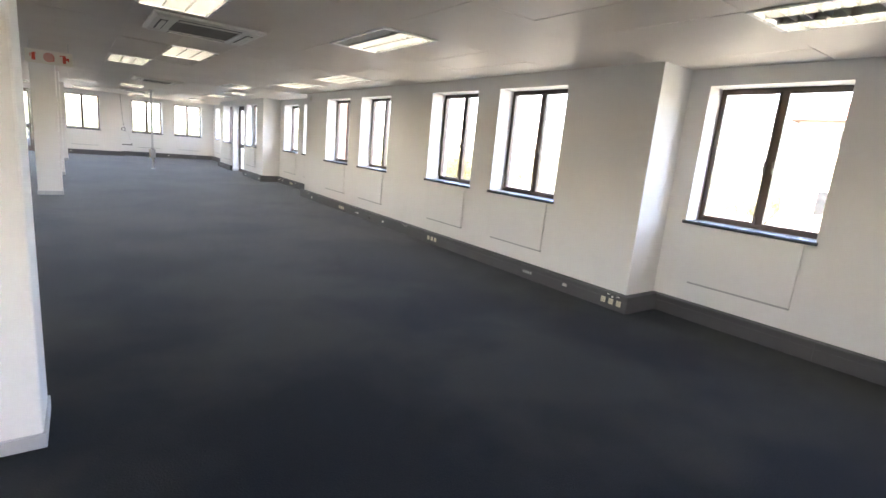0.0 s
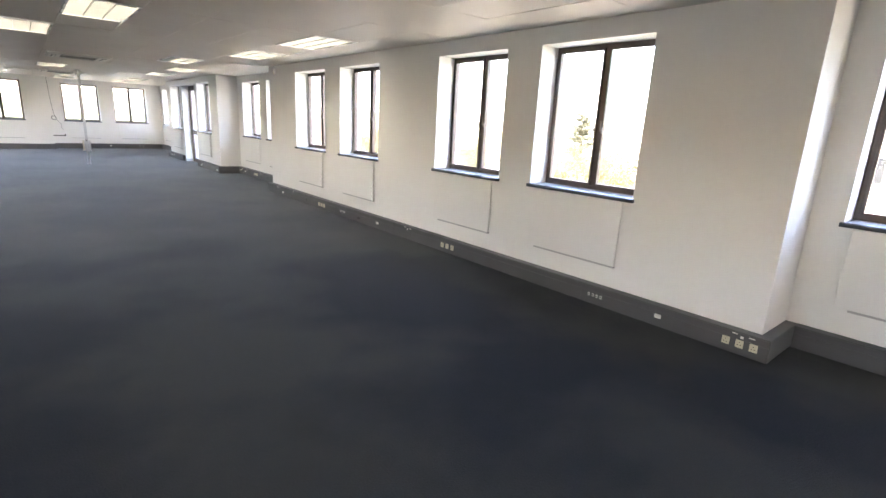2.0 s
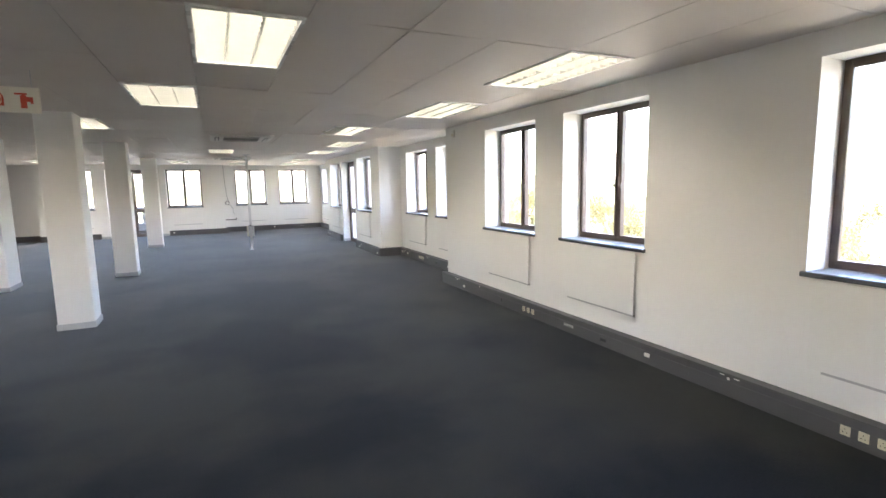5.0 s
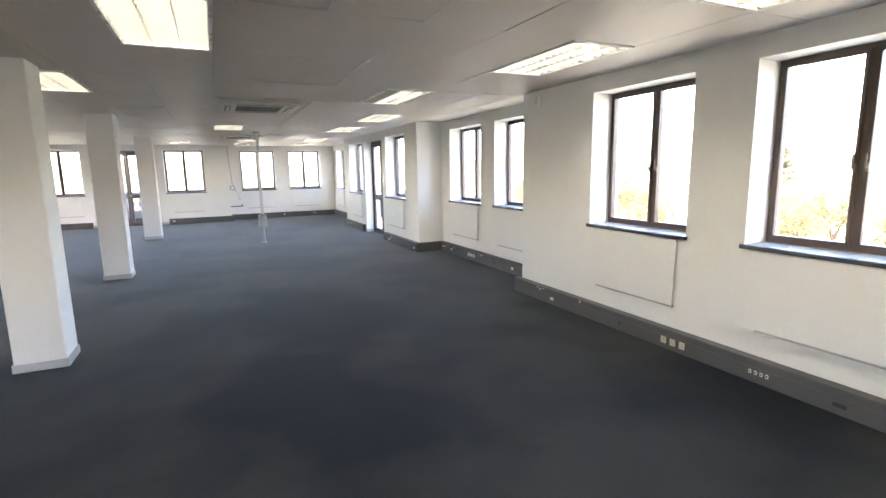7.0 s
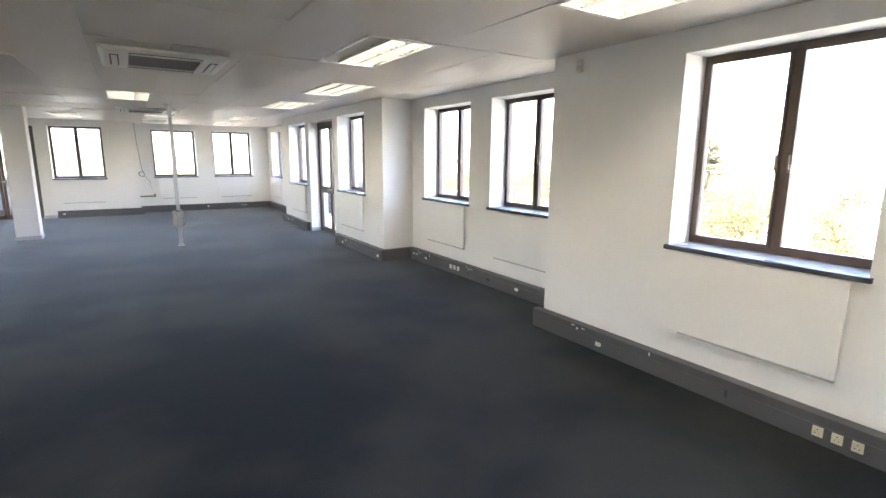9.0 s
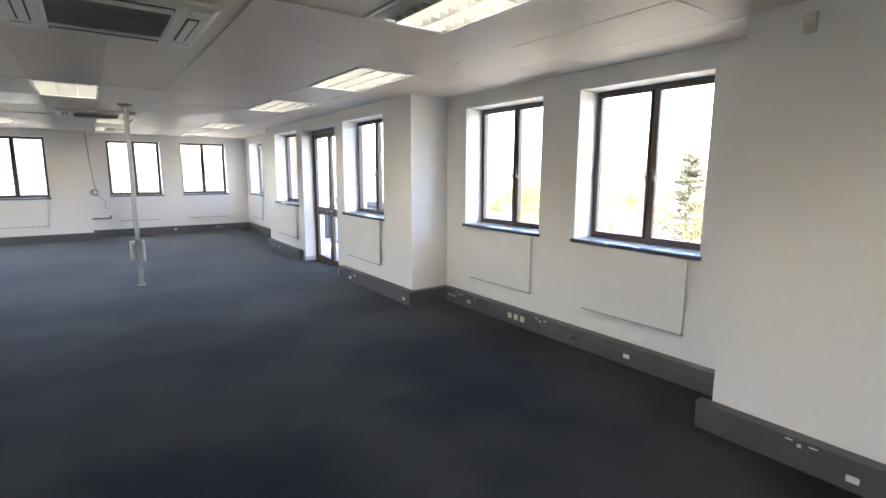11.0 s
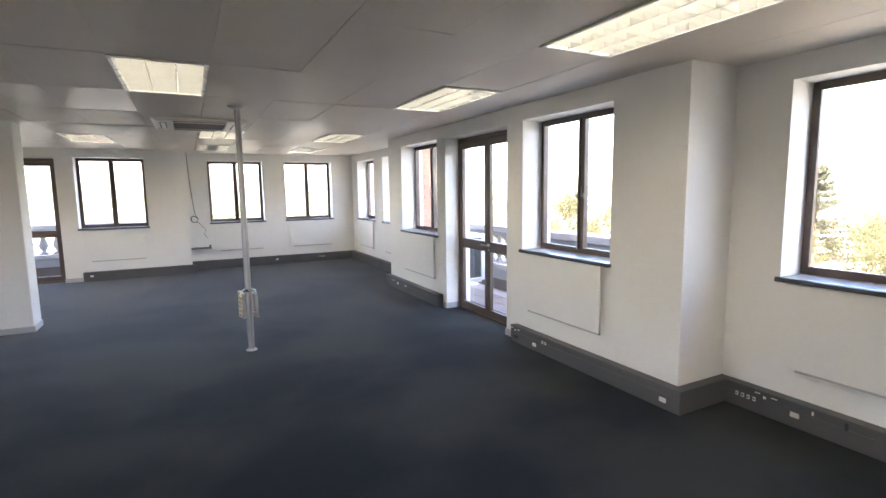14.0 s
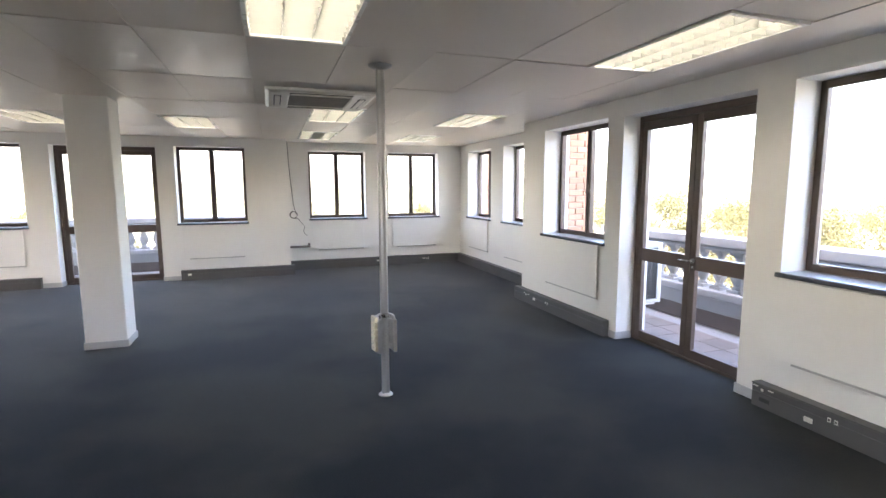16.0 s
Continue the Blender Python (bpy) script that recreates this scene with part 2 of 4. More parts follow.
def wall(name, side, face, a, b, openings=(), label="", ends=()):
    """A wall from a to b along its run, inner face at `face`, with openings (from, to, bottom, top) cut through it."""
    cells, at = [], a
    top = 2.75
    for o0, o1, z0, z1 in sorted(openings):
        cells.append((at, o0, -0.3, top))
        if z0 > 0.01:
            cells.append((o0, o1, -0.3, z0))
        else:
            cells.append((o0, o1, -0.3, -0.012))
        cells.append((o0, o1, z1, top))
        at = o1
    cells.append((at, b, -0.3, top))
    bm = bmesh.new()
    for s0, s1, z0, z1 in cells:
        if side == EAST:
            add_box(bm, (face, s0, z0), (face + THICK, s1, z1))
        elif side == WEST:
            add_box(bm, (face - THICK, s0, z0), (face, s1, z1))
        elif side == NORTH:
            add_box(bm, (s0, face, z0), (s1, face + THICK, z1))
        else:
            add_box(bm, (s0, face - THICK, z0), (s1, face, z1))
    for lo, hi in ends:
        add_box(bm, lo, hi)
    bmesh.ops.remove_doubles(bm, verts=bm.verts, dist=0.0005)
    seen = {}
    for f in bm.faces:
        c = f.calc_center_median()
        seen.setdefault(tuple(round(v, 3) for v in c), []).append(f)
    bmesh.ops.delete(bm, geom=[f for fs in seen.values() if len(fs) > 1 for f in fs], context='FACES_ONLY')
    return tagged(new(name, mesh_of(bm, name, PAINT)), label or "white painted plaster wall with deep window openings", "wall", kind="structure")


WINDOWS = {
    # the first two are out of view, added for daylight at the south end
    "w0": [(-1.90, -0.80), (-0.20, 0.90), (1.80, 2.90)],
    "a": [(4.20, 5.30), (5.73, 6.81), (8.08, 9.18), (9.67, 10.80)],
    "b": [(12.40, 13.52), (13.95, 15.09)],
    "c": [(16.11, 17.28), (19.18, 20.41)],
    "e": [(21.50, 22.60), (23.10, 24.20)],
    "f": [(2.62, 3.70), (4.15, 5.21)],
    "g": [(-2.70, -1.62), (0.45, 1.53)],
    # south ones and most west ones are unseen, added to let daylight in
    "south": [(-3.2, -2.1), (-0.9, 0.2)],
    "west": [(0.5, 1.6), (4.6, 5.7), (8.6, 9.7), (12.8, 13.9), (17.0, 18.1), (19.2, 20.3), (21.3, 22.4)],
}
DOOR_E, DOOR_N = (17.55, 18.94), (-1.26, 0.18)


def holes(key):
    return [(a, b, SILL - 0.035, HEAD) for a, b in WINDOWS[key]]


RET = 0.30
wall("wall_east_1", EAST, X_OUT, Y_SOUTH, 3.10, holes("w0"))
wall("wall_east_2", EAST, X_IN, 3.10, 12.0, holes("a"), ends=[((X_IN + THICK, 3.10, -0.3), (X_OUT + THICK, 3.10 + RET, 2.75)), ((X_IN + THICK, 12.0 - RET, -0.3), (X_OUT + THICK, 12.0, 2.75))])
wall("wall_east_3", EAST, X_OUT, 12.0, 15.45, holes("b"))
wall("wall_east_4", EAST, X_IN, 15.45, 20.95, holes("c") + [(*DOOR_E, 0.0, DOOR_TOP)], ends=[((X_IN + THICK, 15.45, -0.3), (X_OUT + THICK, 15.45 + RET, 2.75)), ((X_IN + THICK, 20.95 - RET, -0.3), (X_OUT + THICK, 20.95, 2.75))])
wall("wall_east_5", EAST, X_OUT, 20.95, Y_OUT + THICK, holes("e"))
wall("wall_north_1", NORTH, Y_OUT, 2.22, X_OUT, holes("f"))
wall("wall_north_2", NORTH, Y_IN, -3.10, 2.22, holes("g") + [(*DOOR_N, 0.0, DOOR_TOP)], ends=[((2.22 - RET, Y_IN + THICK, -0.3), (2.22, Y_OUT + THICK, 2.75)), ((-3.10, Y_IN + THICK, -0.3), (-3.10 + RET, Y_OUT + THICK, 2.75))])
wall("wall_north_3", NORTH, Y_OUT, X_WEST, -3.10)
wall("wall_west", WEST, X_WEST, Y_SOUTH, Y_OUT + THICK, holes("west"))
wall("wall_south", SOUTH, Y_SOUTH, X_WEST - THICK, X_OUT + THICK, holes("south"), label="plain white painted plaster end wall")

floor = boxes("floor", [((X_WEST, Y_SOUTH, -0.3), (X_OUT, Y_OUT, 0.0))], CARPET)
tagged(floor, "dark navy charcoal carpet, worn in cloudy patches", "carpet", kind="structure")

# fittings in the ceiling: (column edge, row edge, tubes lit)
def col(x):
    return min(range(len(COLS) - 1), key=lambda i: abs(COLS[i] - x))


def row(y):
    return min(range(len(ROWS) - 1), key=lambda i: abs(ROWS[i] - y))


LIGHTS = [(4.09, 0.78, (1, 0, 1)), (2.96, 4.32, (0, 1, 1)), (1.27, 4.32, (1, 1, 1)), (4.09, 7.70, (1, 1, 1)), (1.84, 7.70, (1, 1, 1)), (4.09, 9.75, (1, 1, 1)),
          (1.27, 9.75, (1, 1, 1)), (3.53, 12.11, (0, 1, 1)), (0.15, 12.11, (1, 1, 1)), (4.09, 14.46, (1, 1, 1)), (4.09, 16.82, (1, 1, 1)), (1.84, 16.82, (1, 1, 1)),
          (4.09, 20.35, (1, 1, 1)), (2.40, 20.35, (1, 1, 1)), (0.71, 21.53, (1, 1, 1)), (-0.98, 21.53, (1, 1, 1)), (4.09, 22.71, (1, 1, 1)), (2.40, 22.71, (1, 0, 1)), (-2.67, 16.82, (1, 1, 1)), (-2.67, 9.75, (1, 1, 1)), (-2.67, 21.53, (1, 1, 1))]
cut = {(col(x), row(y)) for x, y, _ in LIGHTS}

# panels with a shinier face, and panels that hang a little low along one long edge
GLOSSY = {(col(x), row(y)) for x, y in ((1.27, 18.0), (0.71, 18.0), (3.53, 19.17), (1.84, 21.53), (0.15, 20.35))}
SAGGING = {(col(x), row(y)) for x, y in ((1.84, 12.11), (1.27, 7.70), (2.96, 15.64), (0.71, 14.46))}

# ceiling: every panel a slab of its own in one mesh, slightly uneven, open where a light sits
bm = bmesh.new()
rnd = random.Random(4)
for i in range(len(COLS) - 1):
    for j in range(len(ROWS) - 1):
        if (i, j) in cut:
            continue
        x0, x1, y0, y1 = COLS[i], COLS[i + 1], ROWS[j], ROWS[j + 1]
        if x1 < X_WEST or x0 > X_OUT or y1 < Y_SOUTH or y0 > Y_OUT:
            continue
        g = rnd.choice((0.0008, 0.0012, 0.0016, 0.0026))
        lift = rnd.uniform(0, 0.003)
        tilt = [rnd.uniform(-0.007, 0.007) for _ in range(4)]
        drop = 0.009 if (i, j) in SAGGING else 0.0
        start = len(bm.verts)
        add_box(bm, (x0 + g, y0 + g, CEILING + lift), (x1 - g, y1 - g, CEILING + 0.02), 1 if (i, j) in GLOSSY else 0)
        bm.verts.ensure_lookup_table()
        low = [v for v in bm.verts[start:] if v.co.z < CEILING + 0.01]
        for v, t in zip(low, tilt):
            v.co.z += abs(t) - (drop if v.co.x > (x0 + x1) / 2 else 0)
add_box(bm, (X_WEST - 0.1, Y_SOUTH - 0.1, CEILING + 0.16), (X_OUT + 0.1, Y_OUT + 0.1, CEILING + 0.3))
ceiling = tagged(new("ceiling", mesh_of(bm, "ceiling", CEIL, CEIL_GLOSS)), "grey-white suspended ceiling of smooth rectangular panels", "ceiling", kind="structure")


# ---- windows and doors ----
def window(name, side, face, a, b, panel=True):
    w = b - a
    root = tagged(new(name), "bronze aluminium casement window with a dark sill", "window", kind="structure")
    root.matrix_world = on_wall(side, face, (a + b) / 2)
    h = w / 2
    y0, y1 = -0.295, -0.235
    f, m = 0.036, 0.045
    boxes("frame", [((-h, y0, SILL), (-h + f, y1, HEAD)), ((h - f, y0, SILL), (h, y1, HEAD)), ((-h + f, y0, HEAD - f), (h - f, y1, HEAD)),
                    ((-h + f, y0, SILL), (h - f, y1, SILL + f)), ((-0.022, y0, SILL + f), (0.022, y1, HEAD - f))], BRONZE, root, 0.004)
    for s in (-1, 1):
        c0, c1 = sorted((s * 0.022, s * (h - f)))
        k = 0.020
        y2, y3 = -0.255, -0.223
        boxes("sash", [((c0, y2, SILL + f), (c0 + k, y3, HEAD - f)), ((c1 - k, y2, SILL + f), (c1, y3, HEAD - f)), ((c0 + k, y2, HEAD - f - k), (c1 - k, y3, HEAD - f)),
                       ((c0 + k, y2, SILL + f), (c1 - k, y3, SILL + f + k))], BRONZE, root, 0.003)
        pane = boxes("pane", [((c0 + k - 0.004, -0.243, SILL + f + k - 0.004), (c1 - k + 0.004, -0.238, HEAD - f - k + 0.004))], GLASS, root)
        pane.visible_shadow = False
        bm = bmesh.new()
        zc = 1.50
        add_box(bm, (s * 0.035 - 0.009, -0.223, zc - 0.026), (s * 0.035 + 0.009, -0.215, zc + 0.026), 0, 0.003)
        add_tube(bm, (s * 0.035, -0.206, zc), 0.006, 0.006, 0.02, 'y', 10)
        add_box(bm, (s * 0.035 - 0.006, -0.201, zc - 0.008), (s * 0.035 + 0.006, -0.193, zc + 0.085), 0, 0.003)
        hd = new("handle", mesh_of(bm, "handle", HANDLE))
        hd.parent = root
    boxes("sill", [((-h + 0.002, -0.292, SILL - 0.033), (h - 0.002, 0.0, SILL - 0.002))], PALE_SILL, root, 0.003)
    boxes("nosing", [((-h - 0.02, 0.001, SILL - 0.033), (h + 0.02, 0.034, SILL - 0.001))], SLATE, root, 0.006)
    return root


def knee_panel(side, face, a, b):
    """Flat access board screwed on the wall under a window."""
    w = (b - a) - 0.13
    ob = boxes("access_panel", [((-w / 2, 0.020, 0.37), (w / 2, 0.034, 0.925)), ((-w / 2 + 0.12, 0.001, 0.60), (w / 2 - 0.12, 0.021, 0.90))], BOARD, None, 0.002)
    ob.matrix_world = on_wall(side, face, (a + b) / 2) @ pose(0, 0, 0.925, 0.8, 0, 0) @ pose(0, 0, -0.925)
    # grey strip in place of the shadow below the board's bottom edge
    boxes("bottom_rail", [((-w / 2 + 0.004, 0.003, 0.353), (w / 2 - 0.08, 0.029, 0.3685))], PANEL_SHADE, ob, 0.002)
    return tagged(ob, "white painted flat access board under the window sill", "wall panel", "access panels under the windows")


n_win = 0
for key, side, face in (("w0", EAST, X_OUT), ("a", EAST, X_IN), ("b", EAST, X_OUT), ("c", EAST, X_IN), ("e", EAST, X_OUT), ("f", NORTH, Y_OUT), ("g", NORTH, Y_IN), ("west", WEST, X_WEST), ("south", SOUTH, Y_SOUTH)):
    for a, b in WINDOWS[key]:
        n_win += 1
        window("window_%d" % n_win, side, face, a, b)
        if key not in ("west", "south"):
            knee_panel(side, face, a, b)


def glazed_door(name, side, face, a, b):
    """A pair of glazed leaves with a middle rail."""
    h = (b - a) / 2
    root = tagged(new(name), "closed bronze aluminium double door with glass panes", "door", kind="structure")
    root.matrix_world = on_wall(side, face, (a + b) / 2)
    y0, y1, t = -0.25, -0.19, DOOR_TOP
    boxes("frame", [((-h, y0, 0.0), (-h + 0.045, y1, t)), ((h - 0.045, y0, 0.0), (h, y1, t)), ((-h + 0.045, y0, t - 0.06), (h - 0.045, y1, t)), ((-h + 0.045, y0, -0.01), (h - 0.045, y1, 0.02))], BRONZE, root, 0.004)
    for s in (-1, 1):
        c0, c1 = sorted((s * 0.003, s * (h - 0.045)))
        z0, z1, k = 0.022, t - 0.062, 0.06
        y2, y3 = -0.24, -0.196
        leaf = boxes("leaf", [((c0, y2, z0), (c0 + k, y3, z1)), ((c1 - k, y2, z0), (c1, y3, z1)), ((c0 + k, y2, z1 - 0.075), (c1 - k, y3, z1)), ((c0 + k, y2, z0), (c1 - k, y3, z0 + 0.085)),
                              ((c0 + k, y2, 0.82), (c1 - k, y3, 0.945))], BRONZE, root, 0.004)
        for p0, p1 in ((z0 + 0.085, 0.82), (0.945, z1 - 0.075)):
            pane = boxes("pane", [((c0 + k - 0.004, -0.221, p0 - 0.004), (c1 - k + 0.004, -0.215, p1 + 0.004))], GLASS, root)
            pane.visible_shadow = False
    bm = bmesh.new()
    add_tube(bm, (-0.035, -0.189, 0.90), 0.021, 0.021, 0.014, 'y', 16)
    add_tube(bm, (-0.035, -0.168, 0.90), 0.008, 0.008, 0.045, 'y', 10)
    add_tube(bm, (0.020, -0.149, 0.902), 0.0075, 0.0055, 0.12, 'x', 10)
    add_tube(bm, (-0.035, -0.192, 0.845), 0.010, 0.010, 0.008, 'y', 12)
    hd = new("handle", mesh_of(bm, "handle", CHROME))
    hd.parent = root
    tagged(hd, "chrome lever handle")
    return root


glazed_door("door_1", EAST, X_IN, *DOOR_E)
glazed_door("door_2", NORTH, Y_IN, *DOOR_N)

# ---- trunking and skirting ----
TR_D, TR_H = 0.082, 0.172


def trunking(side, face, a, b):
    w = (b - a) / 2
    bm = bmesh.new()
    add_box(bm, (-w, 0.001, 0.001), (w, TR_D - 0.006, TR_H - 0.004), 0, 0.003)
    count = max(1, round(2 * w / 1.55))
    step = (2 * w - 0.002) / count
    for k in range(count):
        c0 = -w + 0.001 + k * step
        out = 0.0012 * (k % 3)
        add_box(bm, (c0 + 0.0015, TR_D - 0.012, 0.004), (c0 + step - 0.0015, TR_D - out, 0.112), 0, 0.002)
        add_box(bm, (c0 + 0.0015, TR_D - 0.012, 0.115), (c0 + step - 0.0015, TR_D - out, TR_H - 0.012), 0, 0.002)
    add_box(bm, (-w - 0.001, 0.001, TR_H - 0.01), (w + 0.001, TR_D + 0.003, TR_H), 0, 0.002)
    ob = new("cable_trunking", mesh_of(bm, "cable_trunking", TRUNK))
    ob.matrix_world = on_wall(side, face, (a + b) / 2)
    return tagged(ob, "dark grey metal floor-level cable trunking along the wall", "cable trunking", "wall trunking runs")


trunking(EAST, X_OUT, Y_SOUTH + 0.01, 3.10 - TR_D)
trunking(EAST, X_IN, 3.10 - TR_D, 12.0 + 0.06)
trunking(EAST, X_OUT, 12.0 + 0.004, 15.45 - TR_D)
trunking(EAST, X_IN, 15.45 - TR_D, 17.36)
trunking(EAST, X_IN, 19.05, 20.95 + 0.06)
trunking(EAST, X_OUT, 20.95 + 0.004, Y_OUT - 0.004)
trunking(NORTH, Y_OUT, 2.22 + 0.004, X_OUT - TR_D - 0.004)
trunking(NORTH, Y_IN, 0.45, 2.22 + 0.06)
trunking(NORTH, Y_IN, -3.10, -1.50)
trunking(NORTH, Y_OUT, X_WEST + TR_D + 0.004, -3.11)
trunking(WEST, X_WEST, Y_SOUTH + 0.01, Y_OUT - 0.004)
# short returns at the corners
boxes("cable_trunking", [((X_IN - TR_D + 0.005, 3.10 - TR_D + 0.002, 0.001), (X_OUT - 0.002, 3.10 - 0.001, TR_H - 0.002))], TRUNK, None, 0.003)
tagged(scene.collection.objects[-1], "dark grey metal trunking return at the wall corner", "cable trunking", "wall trunking runs")
boxes("cable_trunking", [((X_IN - TR_D + 0.005, 15.45 - TR_D + 0.002, 0.001), (X_OUT - 0.002, 15.45 - 0.001, TR_H - 0.002))], TRUNK, None, 0.003)
tagged(scene.collection.objects[-1], "dark grey metal trunking return at the wall corner", "cable trunking", "wall trunking runs")


def skirting(name, parts):
    return tagged(boxes(name, parts, SKIRT, None, 0.003), "pale grey low skirting at the door reveal", "skirting", kind="structure")


K, S = 0.012, 0.075
d0, d1 = DOOR_E
skirting("baseboard_1", [((X_IN - K, d1 + 0.001, 0.001), (X_IN - 0.001, 19.045, S)), ((X_IN - K, d1 - K, 0.001), (X_IN + 0.185, d1 - 0.001, S))])
skirting("baseboard_2", [((X_IN - K, 17.365, 0.001), (X_IN - 0.001, d0, S)), ((X_IN - K, d0 + 0.001, 0.001), (X_IN + 0.185, d0 + K, S))])
d0, d1 = DOOR_N
skirting("baseboard_3", [((d1 + 0.001, Y_IN - K, 0.001), (0.444, Y_IN - 0.001, S)), ((d1 - K, Y_IN - K, 0.001), (d1 - 0.001, Y_IN + 0.185, S))])
skirting("baseboard_4", [((-1.496, Y_IN - K, 0.001), (d0 - 0.001, Y_IN - 0.001, S)), ((d0 + 0.001, Y_IN - K, 0.001), (d0 + K, Y_IN + 0.185, S))])


# ---- outlets in the trunking ----
def outlet(kind, side, face, s, z):
    """A group of accessories on the trunking face, one thing each."""
    labels = {"triple": "cream power socket plate on the grey trunking", "single": "small white power switch plate on the grey trunking",
              "data": "small white data outlet in the grey trunking", "hole": "small black cable hole in the grey trunking", "tick": "small white scrap on the grey trunking", "pair": "small white data outlet in the grey trunking", "slot": "empty black cut-out in the grey trunking", "mark": "torn white sticker scrap on the grey trunking"}
    offsets = {"triple": (-0.09, 0, 0.09), "data": (-0.06, -0.02, 0.02, 0.06), "single": (0,), "slot": (0,), "hole": (0,), "tick": (0,), "pair": (-0.02, 0.02), "mark": (-0.05, 0.012, 0.06)}[kind]
    for i, dx in enumerate(offsets):
        bm = bmesh.new()
        y = TR_D
        if kind == "triple":
            add_box(bm, (-0.026, y, -0.029), (0.026, y + 0.010, 0.029), 0, 0.004)
            for hx, hz in ((0, 0.012), (-0.010, -0.008), (0.010, -0.008)):
                add_tube(bm, (hx, y + 0.0101, hz), 0.0032, 0.0032, 0.002, 'y', 8, 1)
            me = mesh_of(bm, "power_socket", CREAM, DARK)
            nm = "power_socket"
        elif kind == "single":
            add_box(bm, (-0.027, y, -0.017), (0.027, y + 0.012, 0.017), 0, 0.005)
            add_box(bm, (-0.010, y + 0.011, -0.008), (0.010, y + 0.017, 0.008), 0, 0.003)
            me = mesh_of(bm, "wall_switch", WHITE)
            nm = "wall_switch"
        elif kind in ("data", "pair"):
            add_box(bm, (-0.010, y, -0.014), (0.010, y + 0.006, 0.014), 0, 0.002)
            add_box(bm, (-0.006, y + 0.0052, -0.006), (0.006, y + 0.0068, 0.006), 1)
            me = mesh_of(bm, "data_outlet", WHITE, DARK)
            nm = "data_outlet"
        elif kind == "hole":
            add_box(bm, (-0.009, y, -0.022), (0.009, y + 0.003, 0.022), 0, 0.001)
            me = mesh_of(bm, "cable_hole", DARK)
            nm = "cable_hole"
        elif kind == "tick":
            add_box(bm, (-0.006, y, -0.012), (0.006, y + 0.003, 0.012), 0, 0.001)
            me = mesh_of(bm, "label_scrap", WHITE)
            nm = "label_scrap"
        elif kind == "slot":
            add_box(bm, (-0.045, y, -0.024), (0.045, y + 0.004, 0.024), 1, 0.002)
            add_box(bm, (-0.038, y + 0.0035, -0.018), (0.038, y + 0.005, 0.010), 0)
            me = mesh_of(bm, "blank_slot", DARK, TRUNK)
            nm = "outlet_cutout"
        else:
            wd = (0.020, 0.010, 0.018)[i]
            hh = (0.004, 0.010, 0.004)[i]
            add_box(bm, (-wd, y, -hh), (wd, y + 0.002, hh), 0, 0.0008)
            me = mesh_of(bm, "sticker_scrap", WHITE)
            nm = "sticker_scrap"
        ob = new(nm, me)
        ob.matrix_world = on_wall(side, face, s, z) @ pose(dx, 0, (0, -0.014, 0.004)[i] if kind == "mark" else 0)
        tagged(ob, labels[kind], "outlet" if kind != "mark" else "sticker", "outlets in the trunking")


for kind, s, z in (("triple", 3.20, 0.085), ("mark", 3.18, 0.148), ("single", 3.80, 0.09), ("data", 4.38, 0.085), ("triple", 6.40, 0.085), ("mark", 7.20, 0.15), ("single", 7.93, 0.085),
                   ("slot", 8.45, 0.07), ("data", 8.95, 0.08), ("triple", 9.665, 0.078), ("hole", 10.26, 0.08), ("tick", 10.82, 0.15), ("single", 11.28, 0.072), ("mark", 11.50, 0.15)):
    outlet(kind, EAST, X_IN, s, z)
for kind, s, z in (("data", 15.22, 0.10), ("mark", 15.08, 0.147), ("tick", 14.80, 0.14), ("hole", 14.62, 0.13), ("hole", 13.83, 0.08), ("single", 14.90, 0.09), ("triple", 14.14, 0.095), ("mark", 13.80, 0.147), ("slot", 13.40, 0.09), ("single", 12.87, 0.085)):
    outlet(kind, EAST, X_OUT, s, z)
for kind, s, z in (("single", 15.50, 0.07), ("mark", 17.27, 0.147), ("slot", 17.26, 0.07), ("single", 16.96, 0.065), ("pair", 16.82, 0.12), ("mark", 20.66, 0.13), ("pair", 20.15, 0.11), ("single", 20.45, 0.10)):
    outlet(kind, EAST, X_IN, s, z)
for kind, s, z in (("data", 4.9, 0.10), ("single", 3.9, 0.1)):
    outlet(kind, NORTH, Y_OUT, s, z)
outlet("single", NORTH, Y_IN, 0.58, 0.1)


# ---- columns ----
def pillar(x0, x1, y0, y1):
    root = tagged(new("pillar"), "square white painted pillar with a pale grey skirting", "pillar", "pillars down the room", "structure")
    root.location = ((x0 + x1) / 2, (y0 + y1) / 2, 0)
    a, b = (x1 - x0) / 2, (y1 - y0) / 2
    boxes("shaft", [((-a, -b, 0.0), (a, b, CEILING + 0.05))], PAINT, root, 0.012)
    e = 0.01
    boxes("skirting", [((-a - e, -b - e, 0.001), (a + e, b + e, 0.07))], SKIRT, root, 0.004)
    return root


for p in ((0.31, 0.67, 2.95, 3.31), (0.22, 0.57, 11.66, 12.01), (0.19, 0.535, 15.43, 15.77), (0.18, 0.54, 20.37, 20.70), (-1.47, -1.11, 14.75, 15.3)):
    pillar(*p)


